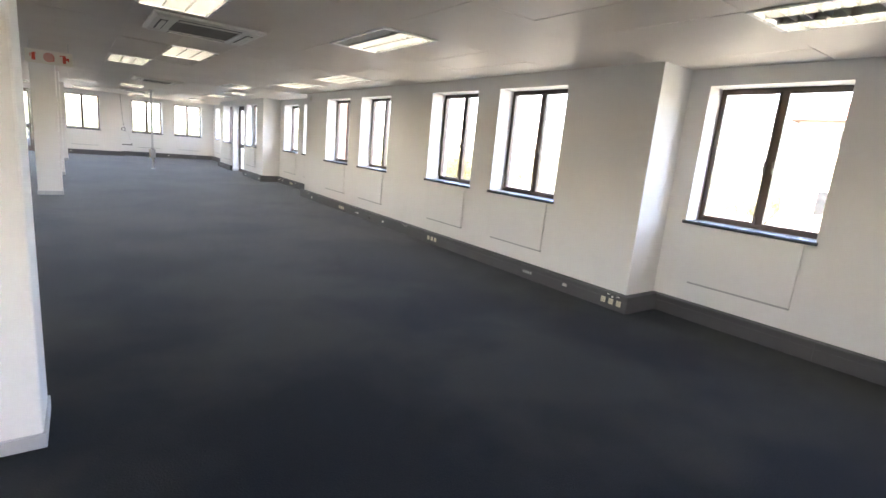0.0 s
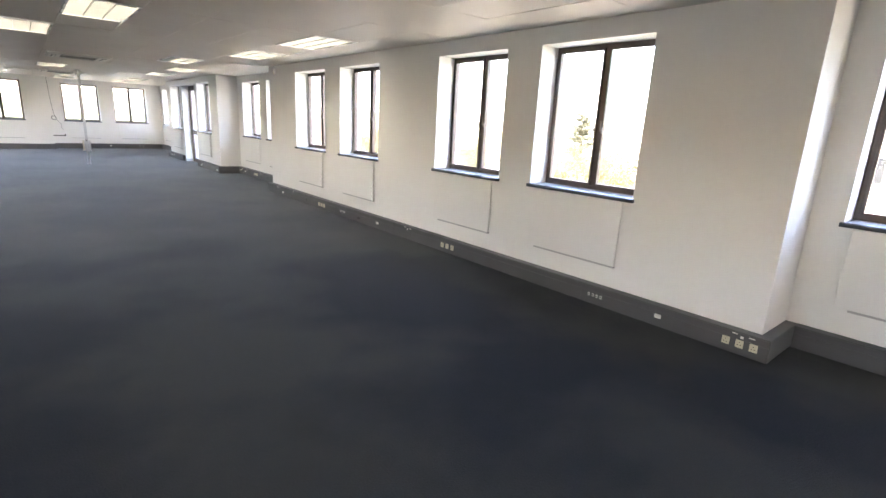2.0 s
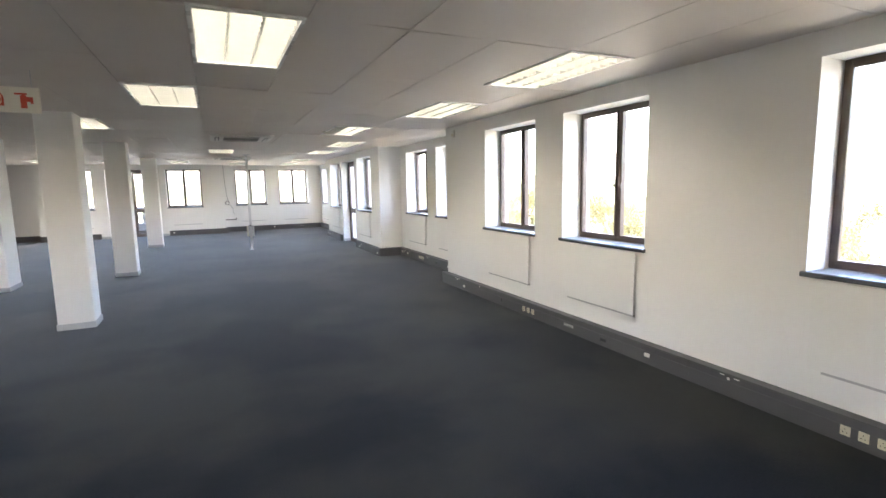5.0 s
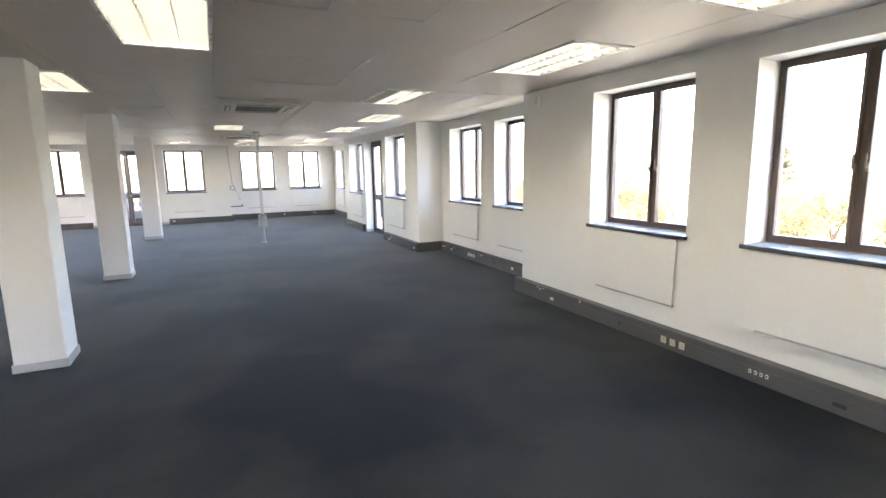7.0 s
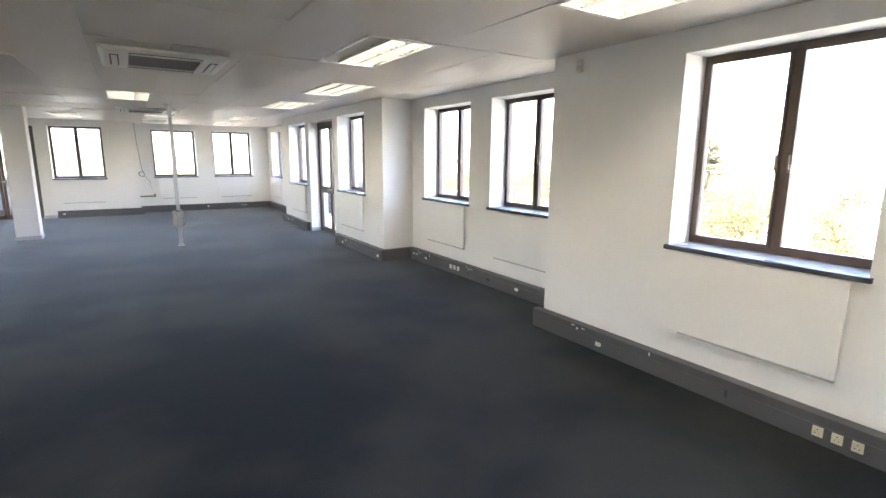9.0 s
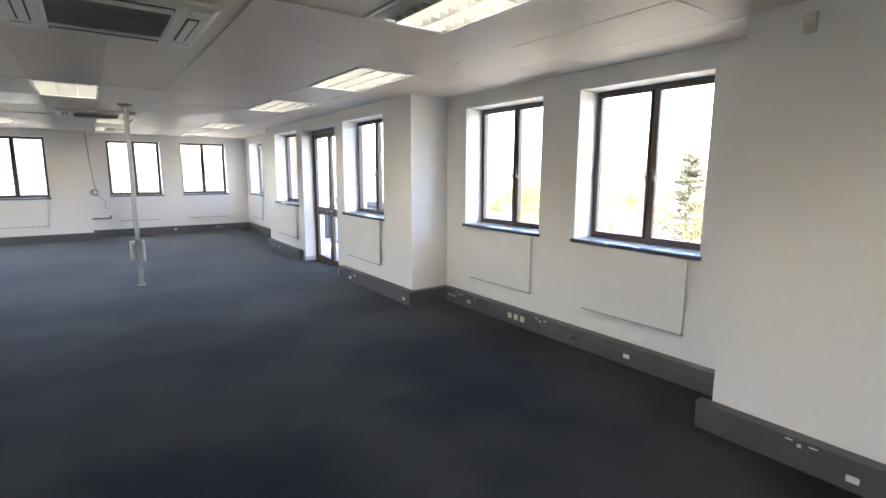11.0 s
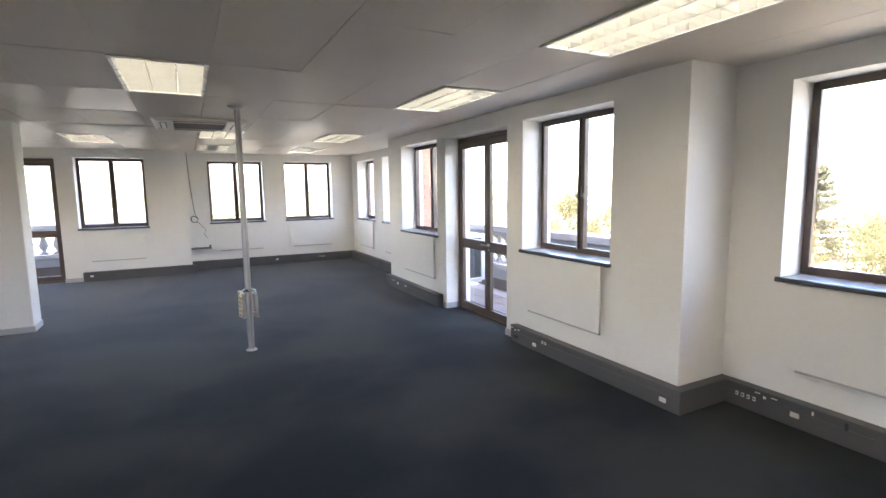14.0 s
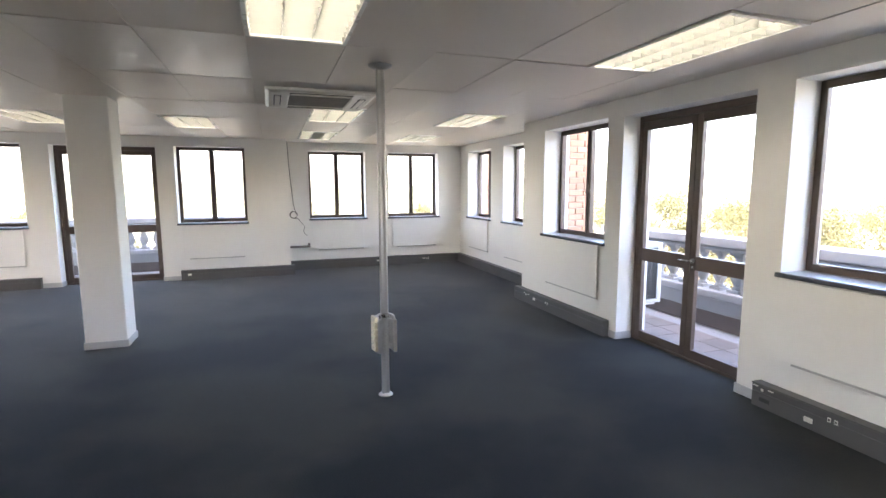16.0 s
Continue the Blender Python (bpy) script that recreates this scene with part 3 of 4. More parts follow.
# ---- ceiling lights ----
def light_fitting(lit):
    """Recessed troffer of three bays with reflector sides, cross blades and a tube in each."""
    root = tagged(new("ceiling_light"), "recessed fluorescent ceiling light with three louvred bays", "ceiling light", "ceiling lights")
    w, d = 0.563 / 2 - 0.004, 1.17 / 2 - 0.004
    boxes("housing", [((-w, -d, 0.105), (w, d, 0.115)), ((-w, -d, 0.0), (-w + 0.004, d, 0.105)), ((w - 0.004, -d, 0.0), (w, d, 0.105)), ((-w + 0.004, -d, 0.0), (w - 0.004, -d + 0.004, 0.105)), ((-w + 0.004, d - 0.004, 0.0), (w - 0.004, d, 0.105))], STEEL, root)
    boxes("rim", [((-w, -d, -0.006), (-w + 0.022, d, 0.004)), ((w - 0.022, -d, -0.006), (w, d, 0.004)), ((-w + 0.022, -d, -0.006), (w - 0.022, -d + 0.03, 0.004)), ((-w + 0.022, d - 0.03, -0.006), (w - 0.022, d, 0.004))], STEEL, root, 0.002)
    bay = (2 * w - 0.044) / 3
    for i in range(3):
        x0 = -w + 0.022 + i * bay
        bm = bmesh.new()
        for side in (0, 1):
            xa = x0 + (0.003 if side == 0 else bay - 0.003)
            sg = 1 if side == 0 else -1
            prof = [(xa, 0.0), (xa + sg * 0.006, 0.025), (xa + sg * 0.014, 0.05), (xa + sg * 0.016, 0.104)]
            for (xa0, za0), (xa1, za1) in zip(prof, prof[1:]):
                vs = [bm.verts.new((xa0, -d + 0.03, za0)), bm.verts.new((xa0, d - 0.03, za0)), bm.verts.new((xa1, d - 0.03, za1)), bm.verts.new((xa1, -d + 0.03, za1))]
                bm.faces.new(vs)
        nb = 13
        for k in range(nb):
            yc = -d + 0.06 + k * (2 * d - 0.12) / (nb - 1)
            vs = [bm.verts.new((x0 + 0.003, yc - 0.008, 0.045)), bm.verts.new((x0 + bay - 0.003, yc - 0.008, 0.045)), bm.verts.new((x0 + bay - 0.003, yc, 0.002)), bm.verts.new((x0 + 0.003, yc, 0.002)),
                  bm.verts.new((x0 + bay - 0.003, yc + 0.008, 0.045)), bm.verts.new((x0 + 0.003, yc + 0.008, 0.045))]
            bm.faces.new(vs[:4])
            bm.faces.new((vs[3], vs[2], vs[4], vs[5]))
        lv = new("louvre", mesh_of(bm, "louvre", REFLECT))
        lv.parent = root
        bm = bmesh.new()
        add_tube(bm, (x0 + bay / 2, 0, 0.075), 0.016, 0.016, 2 * d - 0.06, 'y', 10)
        tb = new("tube", mesh_of(bm, "tube", TUBE_ON if lit[i] else TUBE_OFF))
        tb.parent = root
    return root


kinds = {}
for x, y, lit in LIGHTS:
    i, j = col(x), row(y)
    m = pose((COLS[i] + COLS[i + 1]) / 2, (ROWS[j] + ROWS[j + 1]) / 2, CEILING)
    if lit in kinds:
        copy_thing(kinds[lit], m)
    else:
        kinds[lit] = light_fitting(lit)
        kinds[lit].matrix_world = m


# ---- cassette air conditioners ----
def cassette(x, y):
    root = tagged(new("air_conditioner"), "white four-way ceiling cassette air conditioner with grey grille", "air conditioner", "ceiling air conditioners")
    h = 0.475
    g = 0.27
    bm = bmesh.new()
    steps = [(h, -0.001), (h, -0.022), (h - 0.03, -0.034), (g + 0.015, -0.036), (g, -0.028)]
    rings = [[bm.verts.new((sx * r, sy * r, z)) for sx, sy in ((-1, -1), (1, -1), (1, 1), (-1, 1))] for r, z in steps]
    for a, b in zip(rings, rings[1:]):
        for i in range(4):
            bm.faces.new((a[i], b[i], b[(i + 1) % 4], a[(i + 1) % 4]))
    body = new("panel", mesh_of(bm, "panel", WHITE))
    body.parent = root
    parts = [((-g, -g, -0.030), (g, g, -0.024))]
    for k in range(26):
        c = -g + 0.012 + k * (2 * g - 0.024) / 25
        parts.append(((c - 0.003, -g, -0.034), (c + 0.003, g, -0.029)))
    for k in range(9):
        c = -g + 0.012 + k * (2 * g - 0.024) / 8
        parts.append(((-g, c - 0.004, -0.0345), (g, c + 0.004, -0.0295)))
    boxes("grille", parts, GRILLE, root)
    for k in range(4):
        bm = bmesh.new()
        add_box(bm, (-0.27, h - 0.135, -0.0385), (0.27, h - 0.07, -0.0355), 1, 0.001)
        add_box(bm, (-0.262, h - 0.125, -0.046), (0.262, h - 0.082, -0.0385), 0, 0.003)
        fl = new("flap", mesh_of(bm, "flap", WHITE, DARK))
        fl.parent = root
        fl.rotation_euler = (0, 0, radians(90 * k))
    for sx in (-1, 1):
        for sy in (-1, 1):
            c = boxes("corner_cap", [((sx * (h - 0.085) - 0.05, sy * (h - 0.085) - 0.05, -0.040), (sx * (h - 0.085) + 0.05, sy * (h - 0.085) + 0.05, -0.034))], WHITE, root, 0.002)
    root.location = (x, y, CEILING)
    return root


for x, y in ((1.90, 6.08), (2.38, 14.0), (2.40, 19.84)):
    cassette(x, y)


# ---- service pole ----
def service_pole(x, y):
    root = tagged(new("service_pole"), "aluminium floor-to-ceiling power pole with socket box", "power pole")
    root.location = (x, y, 0)
    bm = bmesh.new()
    add_box(bm, (-0.029, -0.015, 0.01), (-0.005, 0.015, CEILING - 0.02), 0, 0.009)
    add_box(bm, (0.005, -0.015, 0.01), (0.029, 0.015, CEILING - 0.02), 0, 0.009)
    add_box(bm, (-0.008, -0.010, 0.01), (0.008, 0.010, CEILING - 0.02), 0)
    sh = new("shaft", mesh_of(bm, "shaft", ALU))
    sh.parent = root
    bm = bmesh.new()
    lathe(bm, [(0.052, 0.0), (0.054, 0.004), (0.049, 0.008), (0.034, 0.012)])
    ob = new("foot", mesh_of(bm, "foot", ALU))
    ob.parent = root
    bm = bmesh.new()
    lathe(bm, [(0.040, CEILING - 0.032), (0.062, CEILING - 0.020), (0.082, CEILING - 0.010), (0.085, CEILING - 0.001)])
    ob = new("ceiling_cap", mesh_of(bm, "ceiling_cap", ALU))
    ob.parent = root
    z0, z1 = 0.34, 0.62
    for side in (-1, 1):
        # an angled flange beside the shaft, chamfered at the top, with folded lips
        bm = bmesh.new()
        sec = ((-0.006, -0.058), (0.006, -0.058), (0.006, 0.058), (-0.006, 0.058))
        low = [bm.verts.new((x, y, z0)) for x, y in sec]
        mid = [bm.verts.new((x, y, z1 - 0.035)) for x, y in sec]
        top = [bm.verts.new((x, y * 0.55, z1 - 0.012)) for x, y in sec]
        for a, b in ((low, mid), (mid, top)):
            for k in range(4):
                bm.faces.new((a[k], a[(k + 1) % 4], b[(k + 1) % 4], b[k]))
        bm.faces.new(low[::-1])
        bm.faces.new(top)
        for y in (-0.058, 0.052):
            add_box(bm, (-0.014, y, z0 + 0.001), (0.014, y + 0.006, z1 - 0.036), 0, 0.0015)
        wing = new("wing", mesh_of(bm, "wing", ALU))
        wing.parent = root
        wing.matrix_local = pose(side * 0.058, 0, 0, 0, 0, 8)
        boxes("bracket", [((min(side * 0.026, side * 0.056), -0.012, zc), (max(side * 0.026, side * 0.056), 0.012, zc + 0.018)) for zc in (z0 + 0.03, z1 - 0.055)], ALU, root, 0.002)
        ridge = boxes("top_plate", [((-0.028, -0.022, -0.002), (0.028, 0.022, 0.002))], ALU, root, 0.001)
        ridge.matrix_local = pose(side * 0.046, 0, z1 - 0.003, 0, side * 24, 0)
        for k in range(6 if side < 0 else 0):
            zc = z0 + 0.030 + k * 0.044
            bm = bmesh.new()
            add_box(bm, (-0.032, -0.044, zc - 0.018), (-0.006, 0.044, zc + 0.018), 0, 0.004)
            for hy, hz in ((-0.012, 0.006), (0.012, 0.006), (0.0, -0.008)):
                add_tube(bm, (-0.0322, hy, zc + hz), 0.004, 0.004, 0.002, 'x', 8, 1)
            so = new("socket", mesh_of(bm, "socket", CREAM, DARK))
            so.parent = root
            so.matrix_local = pose(side * 0.058, 0, 0, 0, 0, 8)
    bm = bmesh.new()
    add_box(bm, (-0.030, -0.034, z1 - 0.022), (0.030, -0.014, z1 + 0.008), 0, 0.004)
    add_tube(bm, (0.012, -0.040, z1 - 0.008), 0.007, 0.007, 0.016, 'y', 10)
    clamp = new("clamp", mesh_of(bm, "clamp", CHROME))
    clamp.parent = root
    return root


service_pole(2.69, 18.40)


# ---- fire equipment sign ----
def fire_sign():
    root = tagged(new("fire_sign"), "cream hanging sign board with red fire equipment symbols", "sign")
    root.location = (0.57, 9.5, 2.275)
    boxes("board", [((-0.26, -0.012, -0.180), (0.26, 0.012, -0.004))], SIGNW, root, 0.004)
    for k in range(3):
        c = -0.168 + 0.168 * k
        boxes("plate", [((c - 0.078, -0.016, -0.170), (c + 0.078, -0.0125, -0.014))], SIGNW, root, 0.001)
    bm = bmesh.new()
    c, m = -0.168, -0.092
    for x0, z0, x1, z1 in ((-0.020, -0.055, 0.020, 0.035), (-0.007, 0.035, 0.028, 0.048), (-0.038, -0.015, -0.029, 0.035)):
        add_box(bm, (c + x0, -0.020, m + z0), (c + x1, -0.0165, m + z1), 0, 0.001)
    for r0, r1 in ((0.060, 0.050), (0.043, 0.033), (0.026, 0.016), (0.010, 0.001)):
        n = 28
        ra = [bm.verts.new((r0 * math.cos(6.2832 * i / n), -0.0185, m + r0 * math.sin(6.2832 * i / n))) for i in range(n)]
        rb = [bm.verts.new((r1 * math.cos(6.2832 * i / n), -0.0185, m + r1 * math.sin(6.2832 * i / n))) for i in range(n)]
        for i in range(n):
            bm.faces.new((ra[i], ra[(i + 1) % n], rb[(i + 1) % n], rb[i]))
    add_box(bm, (0.046, -0.0190, m - 0.045), (0.058, -0.0165, m + 0.02), 0, 0.001)
    c = 0.168
    for x0, z0, x1, z1 in ((-0.018, -0.058, 0.018, 0.030), (-0.048, 0.034, 0.022, 0.046), (-0.010, 0.028, 0.010, 0.036), (0.016, -0.012, 0.052, 0.020), (0.038, -0.026, 0.054, 0.020)):
        add_box(bm, (c + x0, -0.020, m + z0), (c + x1, -0.0165, m + z1), 0, 0.001)
    ob = new("symbol", mesh_of(bm, "symbol", RED))
    ob.parent = root
    boxes("hanger", [((-0.22, -0.003, -0.006), (-0.214, 0.003, CEILING - 2.275 + 0.004)), ((0.214, -0.003, -0.006), (0.22, 0.003, CEILING - 2.275 + 0.004))], ALU, root)


fire_sign()

# ---- small fixtures ----
det = new("motion_detector")
tagged(det, "small white motion detector high on the wall", "detector")
det.location = (X_IN, 11.70, 2.285)
boxes("body", [((-0.035, -0.03, -0.05), (-0.001, 0.03, 0.05))], WHITE, det, 0.01)
boxes("lens", [((-0.042, -0.02, -0.035), (-0.032, 0.02, 0.0))], CREAM, det, 0.006)

cable = new("loose_cable")
tagged(cable, "loose grey cable hanging down the wall with a coil", "cable")
cable.location = (2.25, Y_OUT - 0.012, 0)
curve_ob("drop", [(0.0, 0, CEILING), (0.02, 0, 1.9), (0.05, -0.005, 1.5), (0.09, -0.005, 1.15), (0.13, -0.008, 1.05)], 0.006, CABLE, cable)
curve_ob("coil", [(0.13, -0.01, 1.05), (0.06, -0.016, 1.11), (0.0, -0.01, 1.06), (0.03, -0.016, 0.99), (0.11, -0.012, 1.0), (0.13, -0.018, 1.07), (0.05, -0.02, 1.1), (0.01, -0.014, 1.03), (0.07, -0.018, 0.98), (0.14, -0.01, 0.98)], 0.006, CABLE, cable)
curve_ob("tail", [(0.14, -0.01, 0.98), (0.2, -0.006, 0.9), (0.26, -0.004, 0.82), (0.24, -0.004, 0.72), (0.30, -0.006, 0.64)], 0.004, CABLE, cable)

tray = boxes("conduit_box", [((2.224, Y_OUT - 0.07, 0.42), (2.60, Y_OUT - 0.002, 0.455)), ((2.56, Y_OUT - 0.055, 0.455), (2.60, Y_OUT - 0.002, 0.50))], CABLE, None, 0.004)
tagged(tray, "short grey cable conduit fixed low on the wall", "conduit")

conduit = boxes("ceiling_conduit", [((1.21, 20.30, CEILING - 0.008), (1.915, 20.309, CEILING + 0.002))], WHITE, None, 0.004)
tagged(conduit, "thin white conduit on the ceiling beside the air conditioner", "conduit")

for x, y in ((2.963, 13.80), (3.527, 13.87), (4.653, 13.89), (2.963, 10.87), (2.40, 7.2)):
    clip = boxes("ceiling_clip", [((x - 0.008, y - 0.022, CEILING - 0.007), (x + 0.008, y + 0.022, CEILING + 0.003))], WHITE, None, 0.002)
    tagged(clip, "tiny white clip in a ceiling panel joint", "clip", "ceiling clips")


# ---- balconies ----
def baluster_mesh():
    bm = bmesh.new()
    add_box(bm, (-0.075, -0.075, 0.0), (0.075, 0.075, 0.035))
    lathe(bm, [(0.055, 0.035), (0.060, 0.05), (0.042, 0.07), (0.040, 0.085), (0.070, 0.14), (0.082, 0.19), (0.075, 0.24), (0.050, 0.31), (0.036, 0.36), (0.040, 0.385), (0.055, 0.40), (0.052, 0.425)], sides=14)
    add_box(bm, (-0.07, -0.07, 0.425), (0.07, 0.07, 0.46))
    return mesh_of(bm, "baluster", STONE)


BALUSTER = baluster_mesh()


def balustrade(m, length):
    """A stone balustrade; x runs along it, y faces the building."""
    root = tagged(new("balustrade"), "grey stone balustrade with turned balusters on a plinth", "balustrade", "balcony balustrades")
    root.matrix_world = m
    h = length / 2
    boxes("plinth", [((-h, -0.10, -0.08), (h, 0.10, 0.30)), ((-h, -0.13, 0.27), (h, 0.16, 0.36))], STONE, root, 0.012)
    boxes("handrail", [((-h, -0.12, 0.82), (h, 0.12, 0.86)), ((-h, -0.15, 0.87), (h, 0.15, 0.975))], STONE, root, 0.015)
    boxes("skirting", [((-h, 0.101, -0.08), (h, 0.115, 0.10))], BROWN, root, 0.003)
    n = int(length / 0.225)
    for k in range(n):
        x = -h + 0.12 + k * (length - 0.24) / (n - 1)
        if k % 9 == 4:
            boxes("pier", [((x - 0.11, -0.11, 0.36), (x + 0.11, 0.11, 0.82))], STONE, root, 0.01)
        else:
            b = new("baluster", BALUSTER)
            b.parent = root
            b.location = (x, 0, 0.36)
    return root


balustrade(pose(6.82, 18.35, 0, 0, 0, 90), 5.6)
balustrade(pose(-0.25, 26.0, 0, 0, 0, 180), 4.9)

slab = boxes("balcony_slab_1", [((X_IN + THICK, 15.76, -0.34), (7.05, 20.64, -0.095))], STONE)
tagged(slab, "grey concrete balcony slab", "balcony", kind="structure")
slab2 = boxes("balcony_slab_2", [((-2.7, Y_IN + THICK, -0.34), (2.2, 26.2, -0.095))], STONE)
tagged(slab2, "grey concrete balcony slab", "balcony", kind="structure")

# condenser on the balcony under the window
cond = tagged(new("outdoor_condenser"), "white outdoor air conditioner condenser on the balcony wall", "air conditioner")
cond.location = (X_IN + THICK + 0.03, 19.45, 0.30)
boxes("casing", [((0.0, -0.355, 0.0), (0.30, 0.355, 0.65)), ((0.0, -0.365, 0.0), (0.30, -0.35, 0.035)), ((0.0, -0.365, 0.61), (0.30, -0.35, 0.65)), ((0.245, -0.365, 0.035), (0.30, -0.35, 0.61))], CASING, cond, 0.006)
boxes("side_grille", [((0.0, -0.3595, 0.045), (0.24, -0.3555, 0.60))] + [((0.004, -0.364, 0.06 + 0.03 * k), (0.238, -0.3595, 0.068 + 0.03 * k)) for k in range(18)], DARK, cond)
bm = bmesh.new()
for r in (0.06, 0.11, 0.16, 0.21, 0.26):
    bmesh.ops.create_cone(bm, cap_ends=False, segments=28, radius1=r, radius2=r + 0.006, depth=0.008, matrix=pose(0.306, 0.04, 0.31, 0, 90, 0))
add_tube(bm, (0.303, 0.04, 0.31), 0.05, 0.05, 0.01, 'x', 16)
gr = new("fan_guard", mesh_of(bm, "fan_guard", DARK))
gr.parent = cond
boxes("bracket", [((-0.03, -0.28, -0.04), (0.30, -0.25, 0.0)), ((-0.03, 0.25, -0.04), (0.30, 0.28, 0.0)), ((-0.03, -0.28, -0.2), (-0.002, -0.25, -0.04)), ((-0.03, 0.25, -0.2), (-0.002, 0.28, -0.04))], STEEL, cond)


# ---- outside ----
GROUND = -8.0
bm = bmesh.new()
bmesh.ops.create_grid(bm, x_segments=2, y_segments=2, size=2500)
ground = new("ground", mesh_of(bm, "ground", GRASS))
ground.location = (0, 0, GROUND)
tagged(ground, "dry grassy ground far below the windows", "ground", kind="structure")

bm = bmesh.new()
n = 180
for ring, (rad, base, amp) in enumerate(((190, -6.0, 3.0), (420, -2.0, 9.0))):
    low, high = [], []
    for i in range(n):
        a = 2 * math.pi * i / n
        hgt = base + amp * (0.5 + noise.noise((3 * math.cos(a), 3 * math.sin(a), ring * 7.0))) + 1.2 * noise.noise((30 * math.cos(a), 30 * math.sin(a), 2.0))
        low.append(bm.verts.new((rad * math.cos(a), 15 + rad * math.sin(a), GROUND - 1)))
        high.append(bm.verts.new((1.12 * rad * math.cos(a), 15 + 1.12 * rad * math.sin(a), hgt)))
    for i in range(n):
        bm.faces.new((low[i], low[(i + 1) % n], high[(i + 1) % n], high[i]))
hills = tagged(new("backdrop", mesh_of(bm, "backdrop", HILL)), "distant wooded hills around the town", "hills", kind="structure")


def leaf_quads(bm, rnd, centre, radius, count, size, mat=1):
    for _ in range(count):
        d = Vector((rnd.gauss(0, 1), rnd.gauss(0, 1), rnd.gauss(0, 0.8)))
        d = d.normalized() * radius * (rnd.random() ** 0.4)
        c = Vector(centre) + d
        q = Euler((rnd.uniform(0, 6.28), rnd.uniform(0, 6.28), rnd.uniform(0, 6.28))).to_matrix()
        s = size * rnd.uniform(0.6, 1.4)
        f = bm.faces.new([bm.verts.new(c + q @ Vector(p)) for p in ((-s, 0, 0), (0, -s * 0.5, 0.1 * s), (s, 0, 0), (0, s * 0.5, 0.1 * s))])
        f.material_index = mat


def limb(bm, a, b, r0, r1, sides=7):
    a, b = Vector(a), Vector(b)
    turn = (b - a).to_track_quat('Z', 'Y').to_matrix().to_4x4()
    bmesh.ops.create_cone(bm, cap_ends=True, segments=sides, radius1=r0, radius2=r1, depth=(b - a).length, matrix=Matrix.Translation((a + b) / 2) @ turn)


def broad_tree(seed, height):
    rnd = random.Random(seed)
    root = tagged(new("tree"), "broad leafy tree in sunlight outside the building", "tree", "trees outside")
    wood, crown = bmesh.new(), bmesh.new()
    limb(wood, (0, 0, 0), (0.1, 0, height * 0.45), 0.22, 0.14)
    for k in range(9):
        a = rnd.uniform(0, 6.28)
        z0 = height * rnd.uniform(0.28, 0.45)
        tip = Vector((math.cos(a) * height * rnd.uniform(0.12, 0.34), math.sin(a) * height * rnd.uniform(0.12, 0.34), height * rnd.uniform(0.55, 0.92)))
        limb(wood, (0.05, 0, z0), tip, 0.10, 0.03, 6)
        leaf_quads(crown, rnd, tip, height * rnd.uniform(0.08, 0.17), 800, 0.072, 0)
    for nm, b, mt in (("trunk", wood, BARK), ("crown", crown, LEAF)):
        ob = new(nm, mesh_of(b, nm, mt))
        ob.parent = root
    return root


def conifer(seed, height):
    rnd = random.Random(seed)
    root = tagged(new("conifer"), "tall dark conifer with tiered branches", "tree", "trees outside")
    wood, crown = bmesh.new(), bmesh.new()
    limb(wood, (0, 0, 0), (0, 0, height), 0.25, 0.03)
    z = height * 0.2
    while z < height * 0.97:
        reach = (height - z) * 0.42 + 0.35
        for k in range(8):
            a = rnd.uniform(0, 6.28)
            far = reach * rnd.uniform(0.5, 1.15)
            zb = z + rnd.uniform(-0.32, 0.32)
            tip = Vector((math.cos(a) * far, math.sin(a) * far, zb + rnd.uniform(0.0, 0.22) * far))
            limb(wood, (0, 0, zb), tip, 0.05, 0.015, 5)
            for s in (0.35, 0.55, 0.75, 0.95):
                c = Vector((0, 0, zb)).lerp(tip, s)
                for _ in range(3):
                    leaf_quads(crown, rnd, c + Vector((rnd.uniform(-0.35, 0.35), rnd.uniform(-0.35, 0.35), rnd.uniform(-0.05, 0.05))), 0.16, 12, 0.10, 0)
        z += 0.62
    for nm, b, mt in (("trunk", wood, BARK), ("needles", crown, LEAF_DARK)):
        ob = new(nm, mesh_of(b, nm, mt))
        ob.parent = root
    return root


con = conifer(3, 11.5)
con.location = (50, 36, GROUND)
rnd = random.Random(11)
kinds_t = [broad_tree(21 + i, 7.6 + 0.8 * i) for i in range(3)]
spots = [(26, 22), (30, 17), (30, 30), (36, 40), (24, 36), (38, 27), (46, -2), (27, -6), (42, 48), (30, 52), (16, 58), (6, 62), (-8, 55), (-16, 64), (52, 20), (48, 30), (28, 43), (56, 44), (20, 70), (40, 62)]
for i, (x, y) in enumerate(spots):
    m = pose(x, y, GROUND, 0, 0, rnd.uniform(0, 360))
    if i < 3:
        kinds_t[i].matrix_world = m
    else:
        copy_thing(kinds_t[i % 3], m)

tall_tree = broad_tree(37, 10.0)
tall_tree.matrix_world = pose(26, 42.6, GROUND, 0, 0, 40)
for x, y, turn in ((27, 35.4, 160), (25.5, 28.2, 265)):
    copy_thing(tall_tree, pose(x, y, GROUND - 0.4, 0, 0, turn))


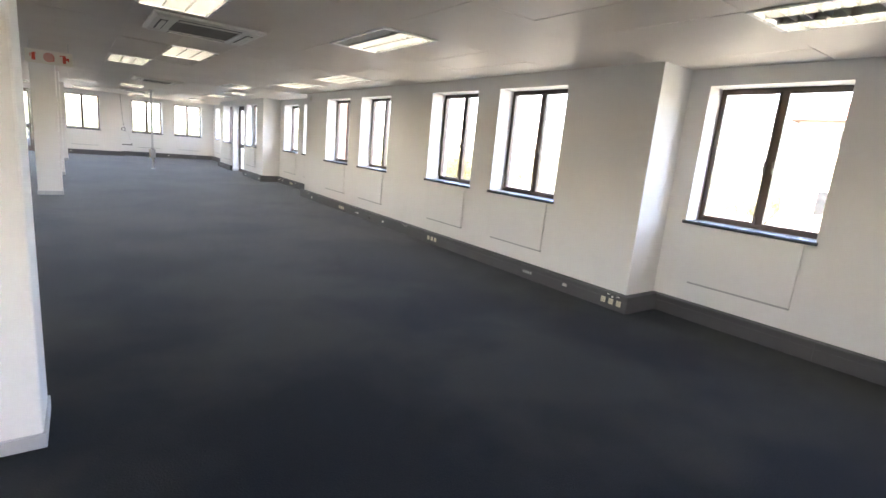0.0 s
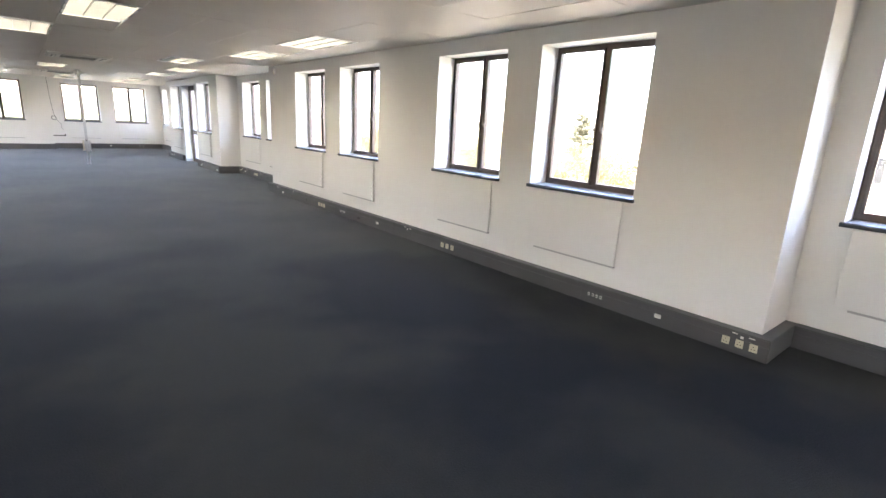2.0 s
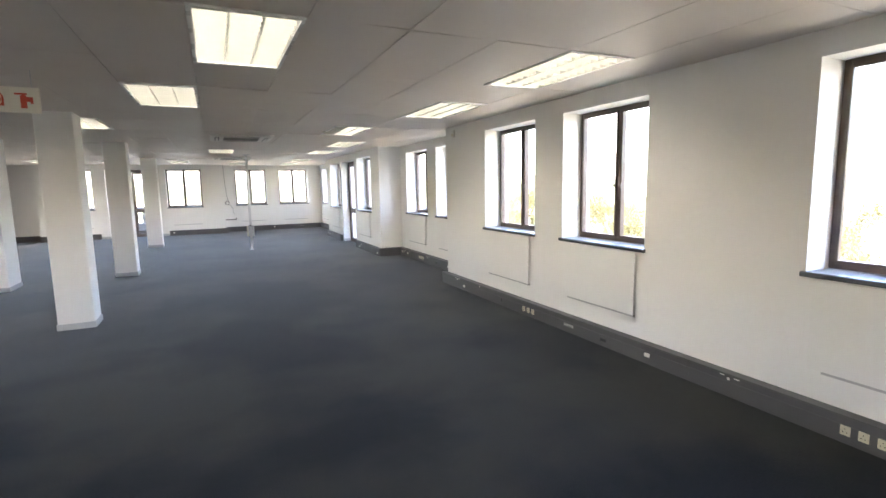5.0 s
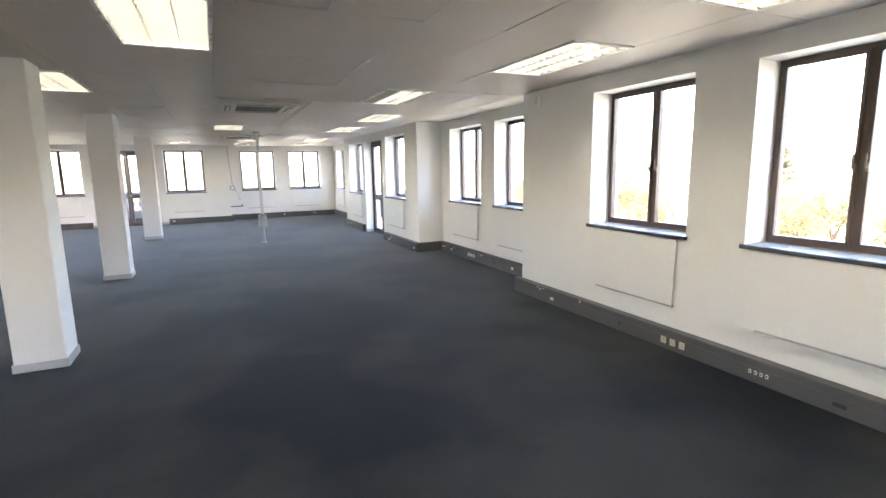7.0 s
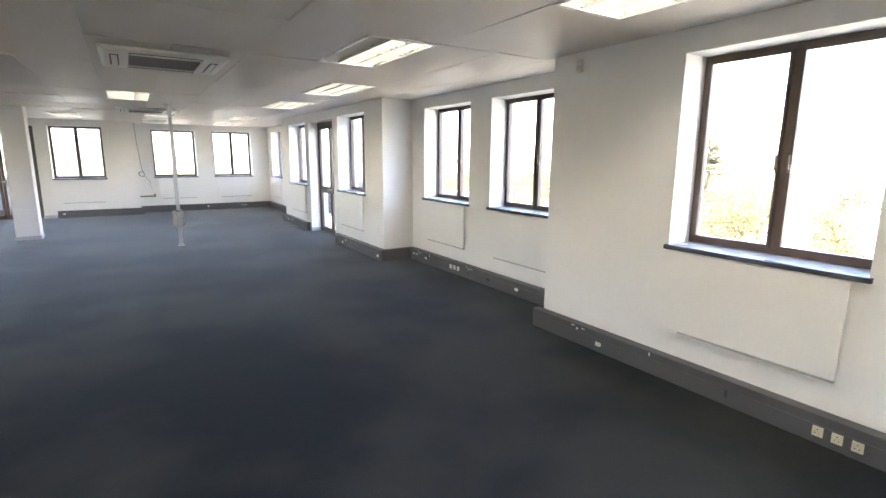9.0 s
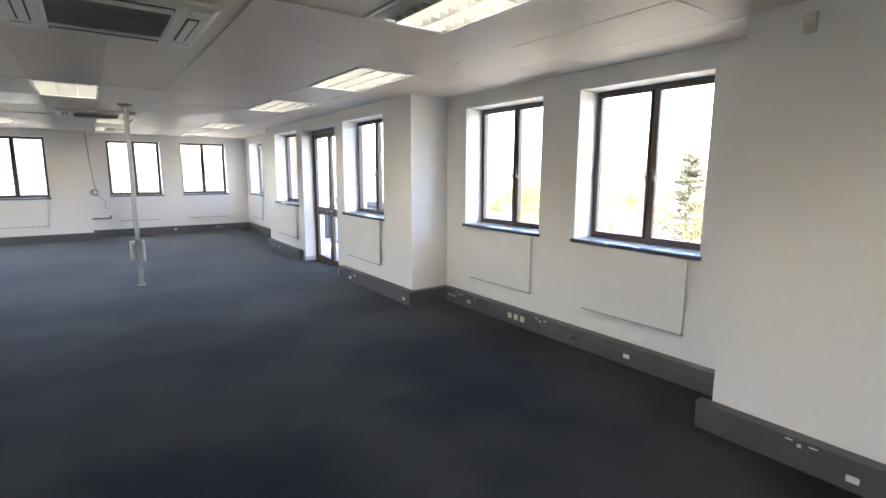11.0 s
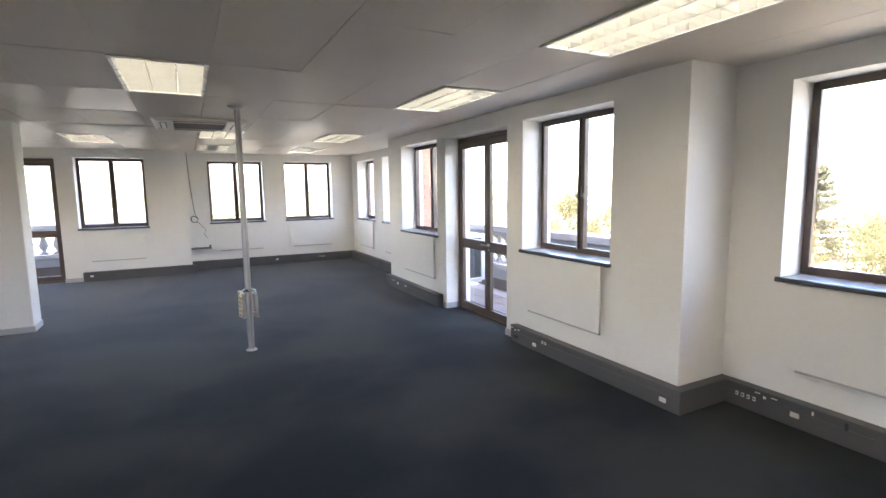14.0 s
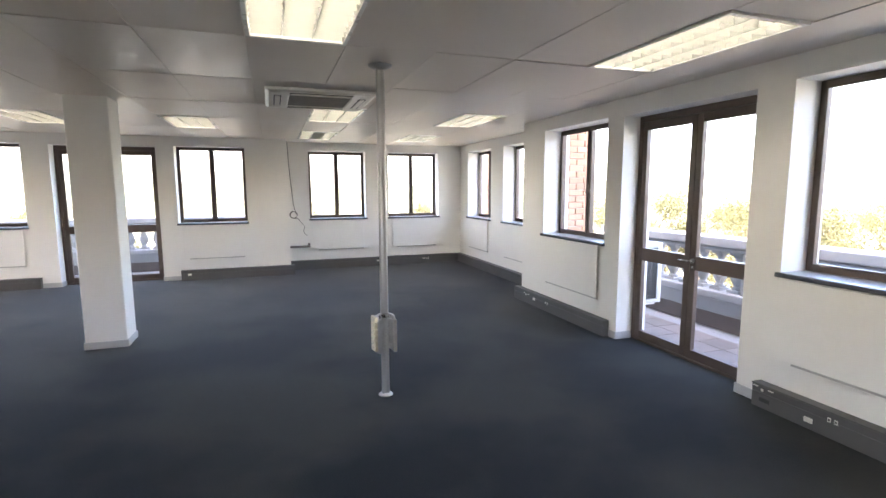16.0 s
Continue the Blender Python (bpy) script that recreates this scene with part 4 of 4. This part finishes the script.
def house(x, y, turn):
    root = tagged(new("house"), "pale plastered house with a tiled hip roof", "house")
    root.matrix_world = pose(x, y, GROUND, 0, 0, turn)
    bm = bmesh.new()
    a, b, h = 7.0, 5.0, 12.6
    add_box(bm, (-a, -b, 0), (a, b, h))
    ob = new("wall", mesh_of(bm, "wall", PLASTER))
    ob.parent = root
    bm = bmesh.new()
    e = 0.5
    base = [bm.verts.new(p) for p in ((-a - e, -b - e, h), (a + e, -b - e, h), (a + e, b + e, h), (-a - e, b + e, h))]
    top = [bm.verts.new(p) for p in ((-a + 4.5, 0, h + 2.6), (a - 4.5, 0, h + 2.6))]
    for f in ((base[0], base[1], top[1], top[0]), (base[2], base[3], top[0], top[1]), (base[1], base[2], top[1]), (base[3], base[0], top[0]), tuple(base[::-1])):
        bm.faces.new(f)
    ob = new("roof", mesh_of(bm, "roof", ROOF))
    ob.parent = root
    for zc in (1.8, 5.05, 8.35, 11.7):
        tall = 0.38 if zc > 11 else 0.62
        for k in range(5):
            xc = -4.8 + 2.6 * k
            for dx in (-0.38, 0.38):
                boxes("window", [((xc + dx - 0.28, -b - 0.012, zc - tall), (xc + dx + 0.28, -b + 0.05, zc + tall))], PANE_DARK, root)
            boxes("window_frame", [((xc - 0.72, -b - 0.05, zc - tall - 0.06), (xc + 0.72, -b - 0.002, zc - tall)), ((xc - 0.72, -b - 0.05, zc + tall), (xc + 0.72, -b - 0.002, zc + tall + 0.06)),
                                   ((xc - 0.10, -b - 0.05, zc - tall), (xc + 0.10, -b - 0.002, zc + tall)), ((xc - 0.72, -b - 0.05, zc - tall), (xc - 0.66, -b - 0.002, zc + tall)), ((xc + 0.66, -b - 0.05, zc - tall), (xc + 0.72, -b - 0.002, zc + tall))], PLASTER, root)
    boxes("ledge", [((-a - 0.05, -b - 0.12, zc), (a + 0.05, -b - 0.001, zc + 0.15)) for zc in (3.4, 6.7, 10.0)], PLASTER, root)
    return root


house(38, 5, -84)

# ---- masonry and tiles, piece by piece ----
bm = bmesh.new()
add_box(bm, (-0.109, -0.012, -0.035), (0.109, 0.012, 0.035), 0, 0.004)
BRICK_WHOLE = mesh_of(bm, "brick", BRICK)
bm = bmesh.new()
add_box(bm, (-0.052, -0.012, -0.035), (0.052, 0.012, 0.035), 0, 0.004)
BRICK_HALF = mesh_of(bm, "brick_half", BRICK)


def brick_pier(name, x0, x1, y, depth, z0, z1):
    """Brick face that looks back along the building, on its own mortar bed."""
    root = boxes(name, [((x0, y, -0.3), (x1, y + depth, 2.9))], MORTAR)
    tagged(root, "red face-brick pier on the outside wall", "brick pier", kind="structure")
    c, z = 0, z0
    while z < z1:
        x = x0 + (0.0 if c % 2 else -0.114)
        while x < x1 - 0.03:
            lo, hi = max(x, x0), min(x + 0.218, x1)
            if hi - lo > 0.15:
                me, mid = BRICK_WHOLE, (lo + hi) / 2
                scale = (hi - lo) / 0.218
            else:
                me, mid = BRICK_HALF, (lo + hi) / 2
                scale = (hi - lo) / 0.104
            b = new("brick", me)
            b.parent = root
            b.location = (mid, y - 0.006, z + 0.035)
            b.scale = (scale, 1, 1)
            x += 0.228
        z += 0.081
        c += 1
    return root


brick_pier("brick_pier_1", X_IN + THICK + 0.004, X_OUT + THICK + 0.02, 12.0 - RET - 0.06, 0.055, 0.3, 2.7)
brick_pier("brick_pier_2", X_IN + THICK + 0.004, X_OUT + THICK + 0.02, 20.95 - RET - 0.06, 0.055, 0.3, 2.7)
brick_pier("brick_pier_3", X_OUT + THICK + 0.004, X_OUT + THICK + 0.55, 24.55, 0.4, 0.3, 2.7)

bm = bmesh.new()
add_box(bm, (-0.147, -0.147, -0.006), (0.147, 0.147, 0.006), 0, 0.003)
TILE = mesh_of(bm, "tile", TERRA)
for slab_ob, x0, x1, y0, y1 in ((slab, X_IN + THICK, 6.70, 15.8, 20.6), (slab2, -2.6, 2.1, Y_IN + THICK, 25.88)):
    nx, ny = int((x1 - x0) / 0.3), int((y1 - y0) / 0.3)
    for i in range(nx):
        for j in range(ny):
            t = new("tile", TILE)
            t.parent = slab_ob
            t.location = (x0 + 0.15 + 0.3 * i, y0 + 0.15 + 0.3 * j, -0.088)
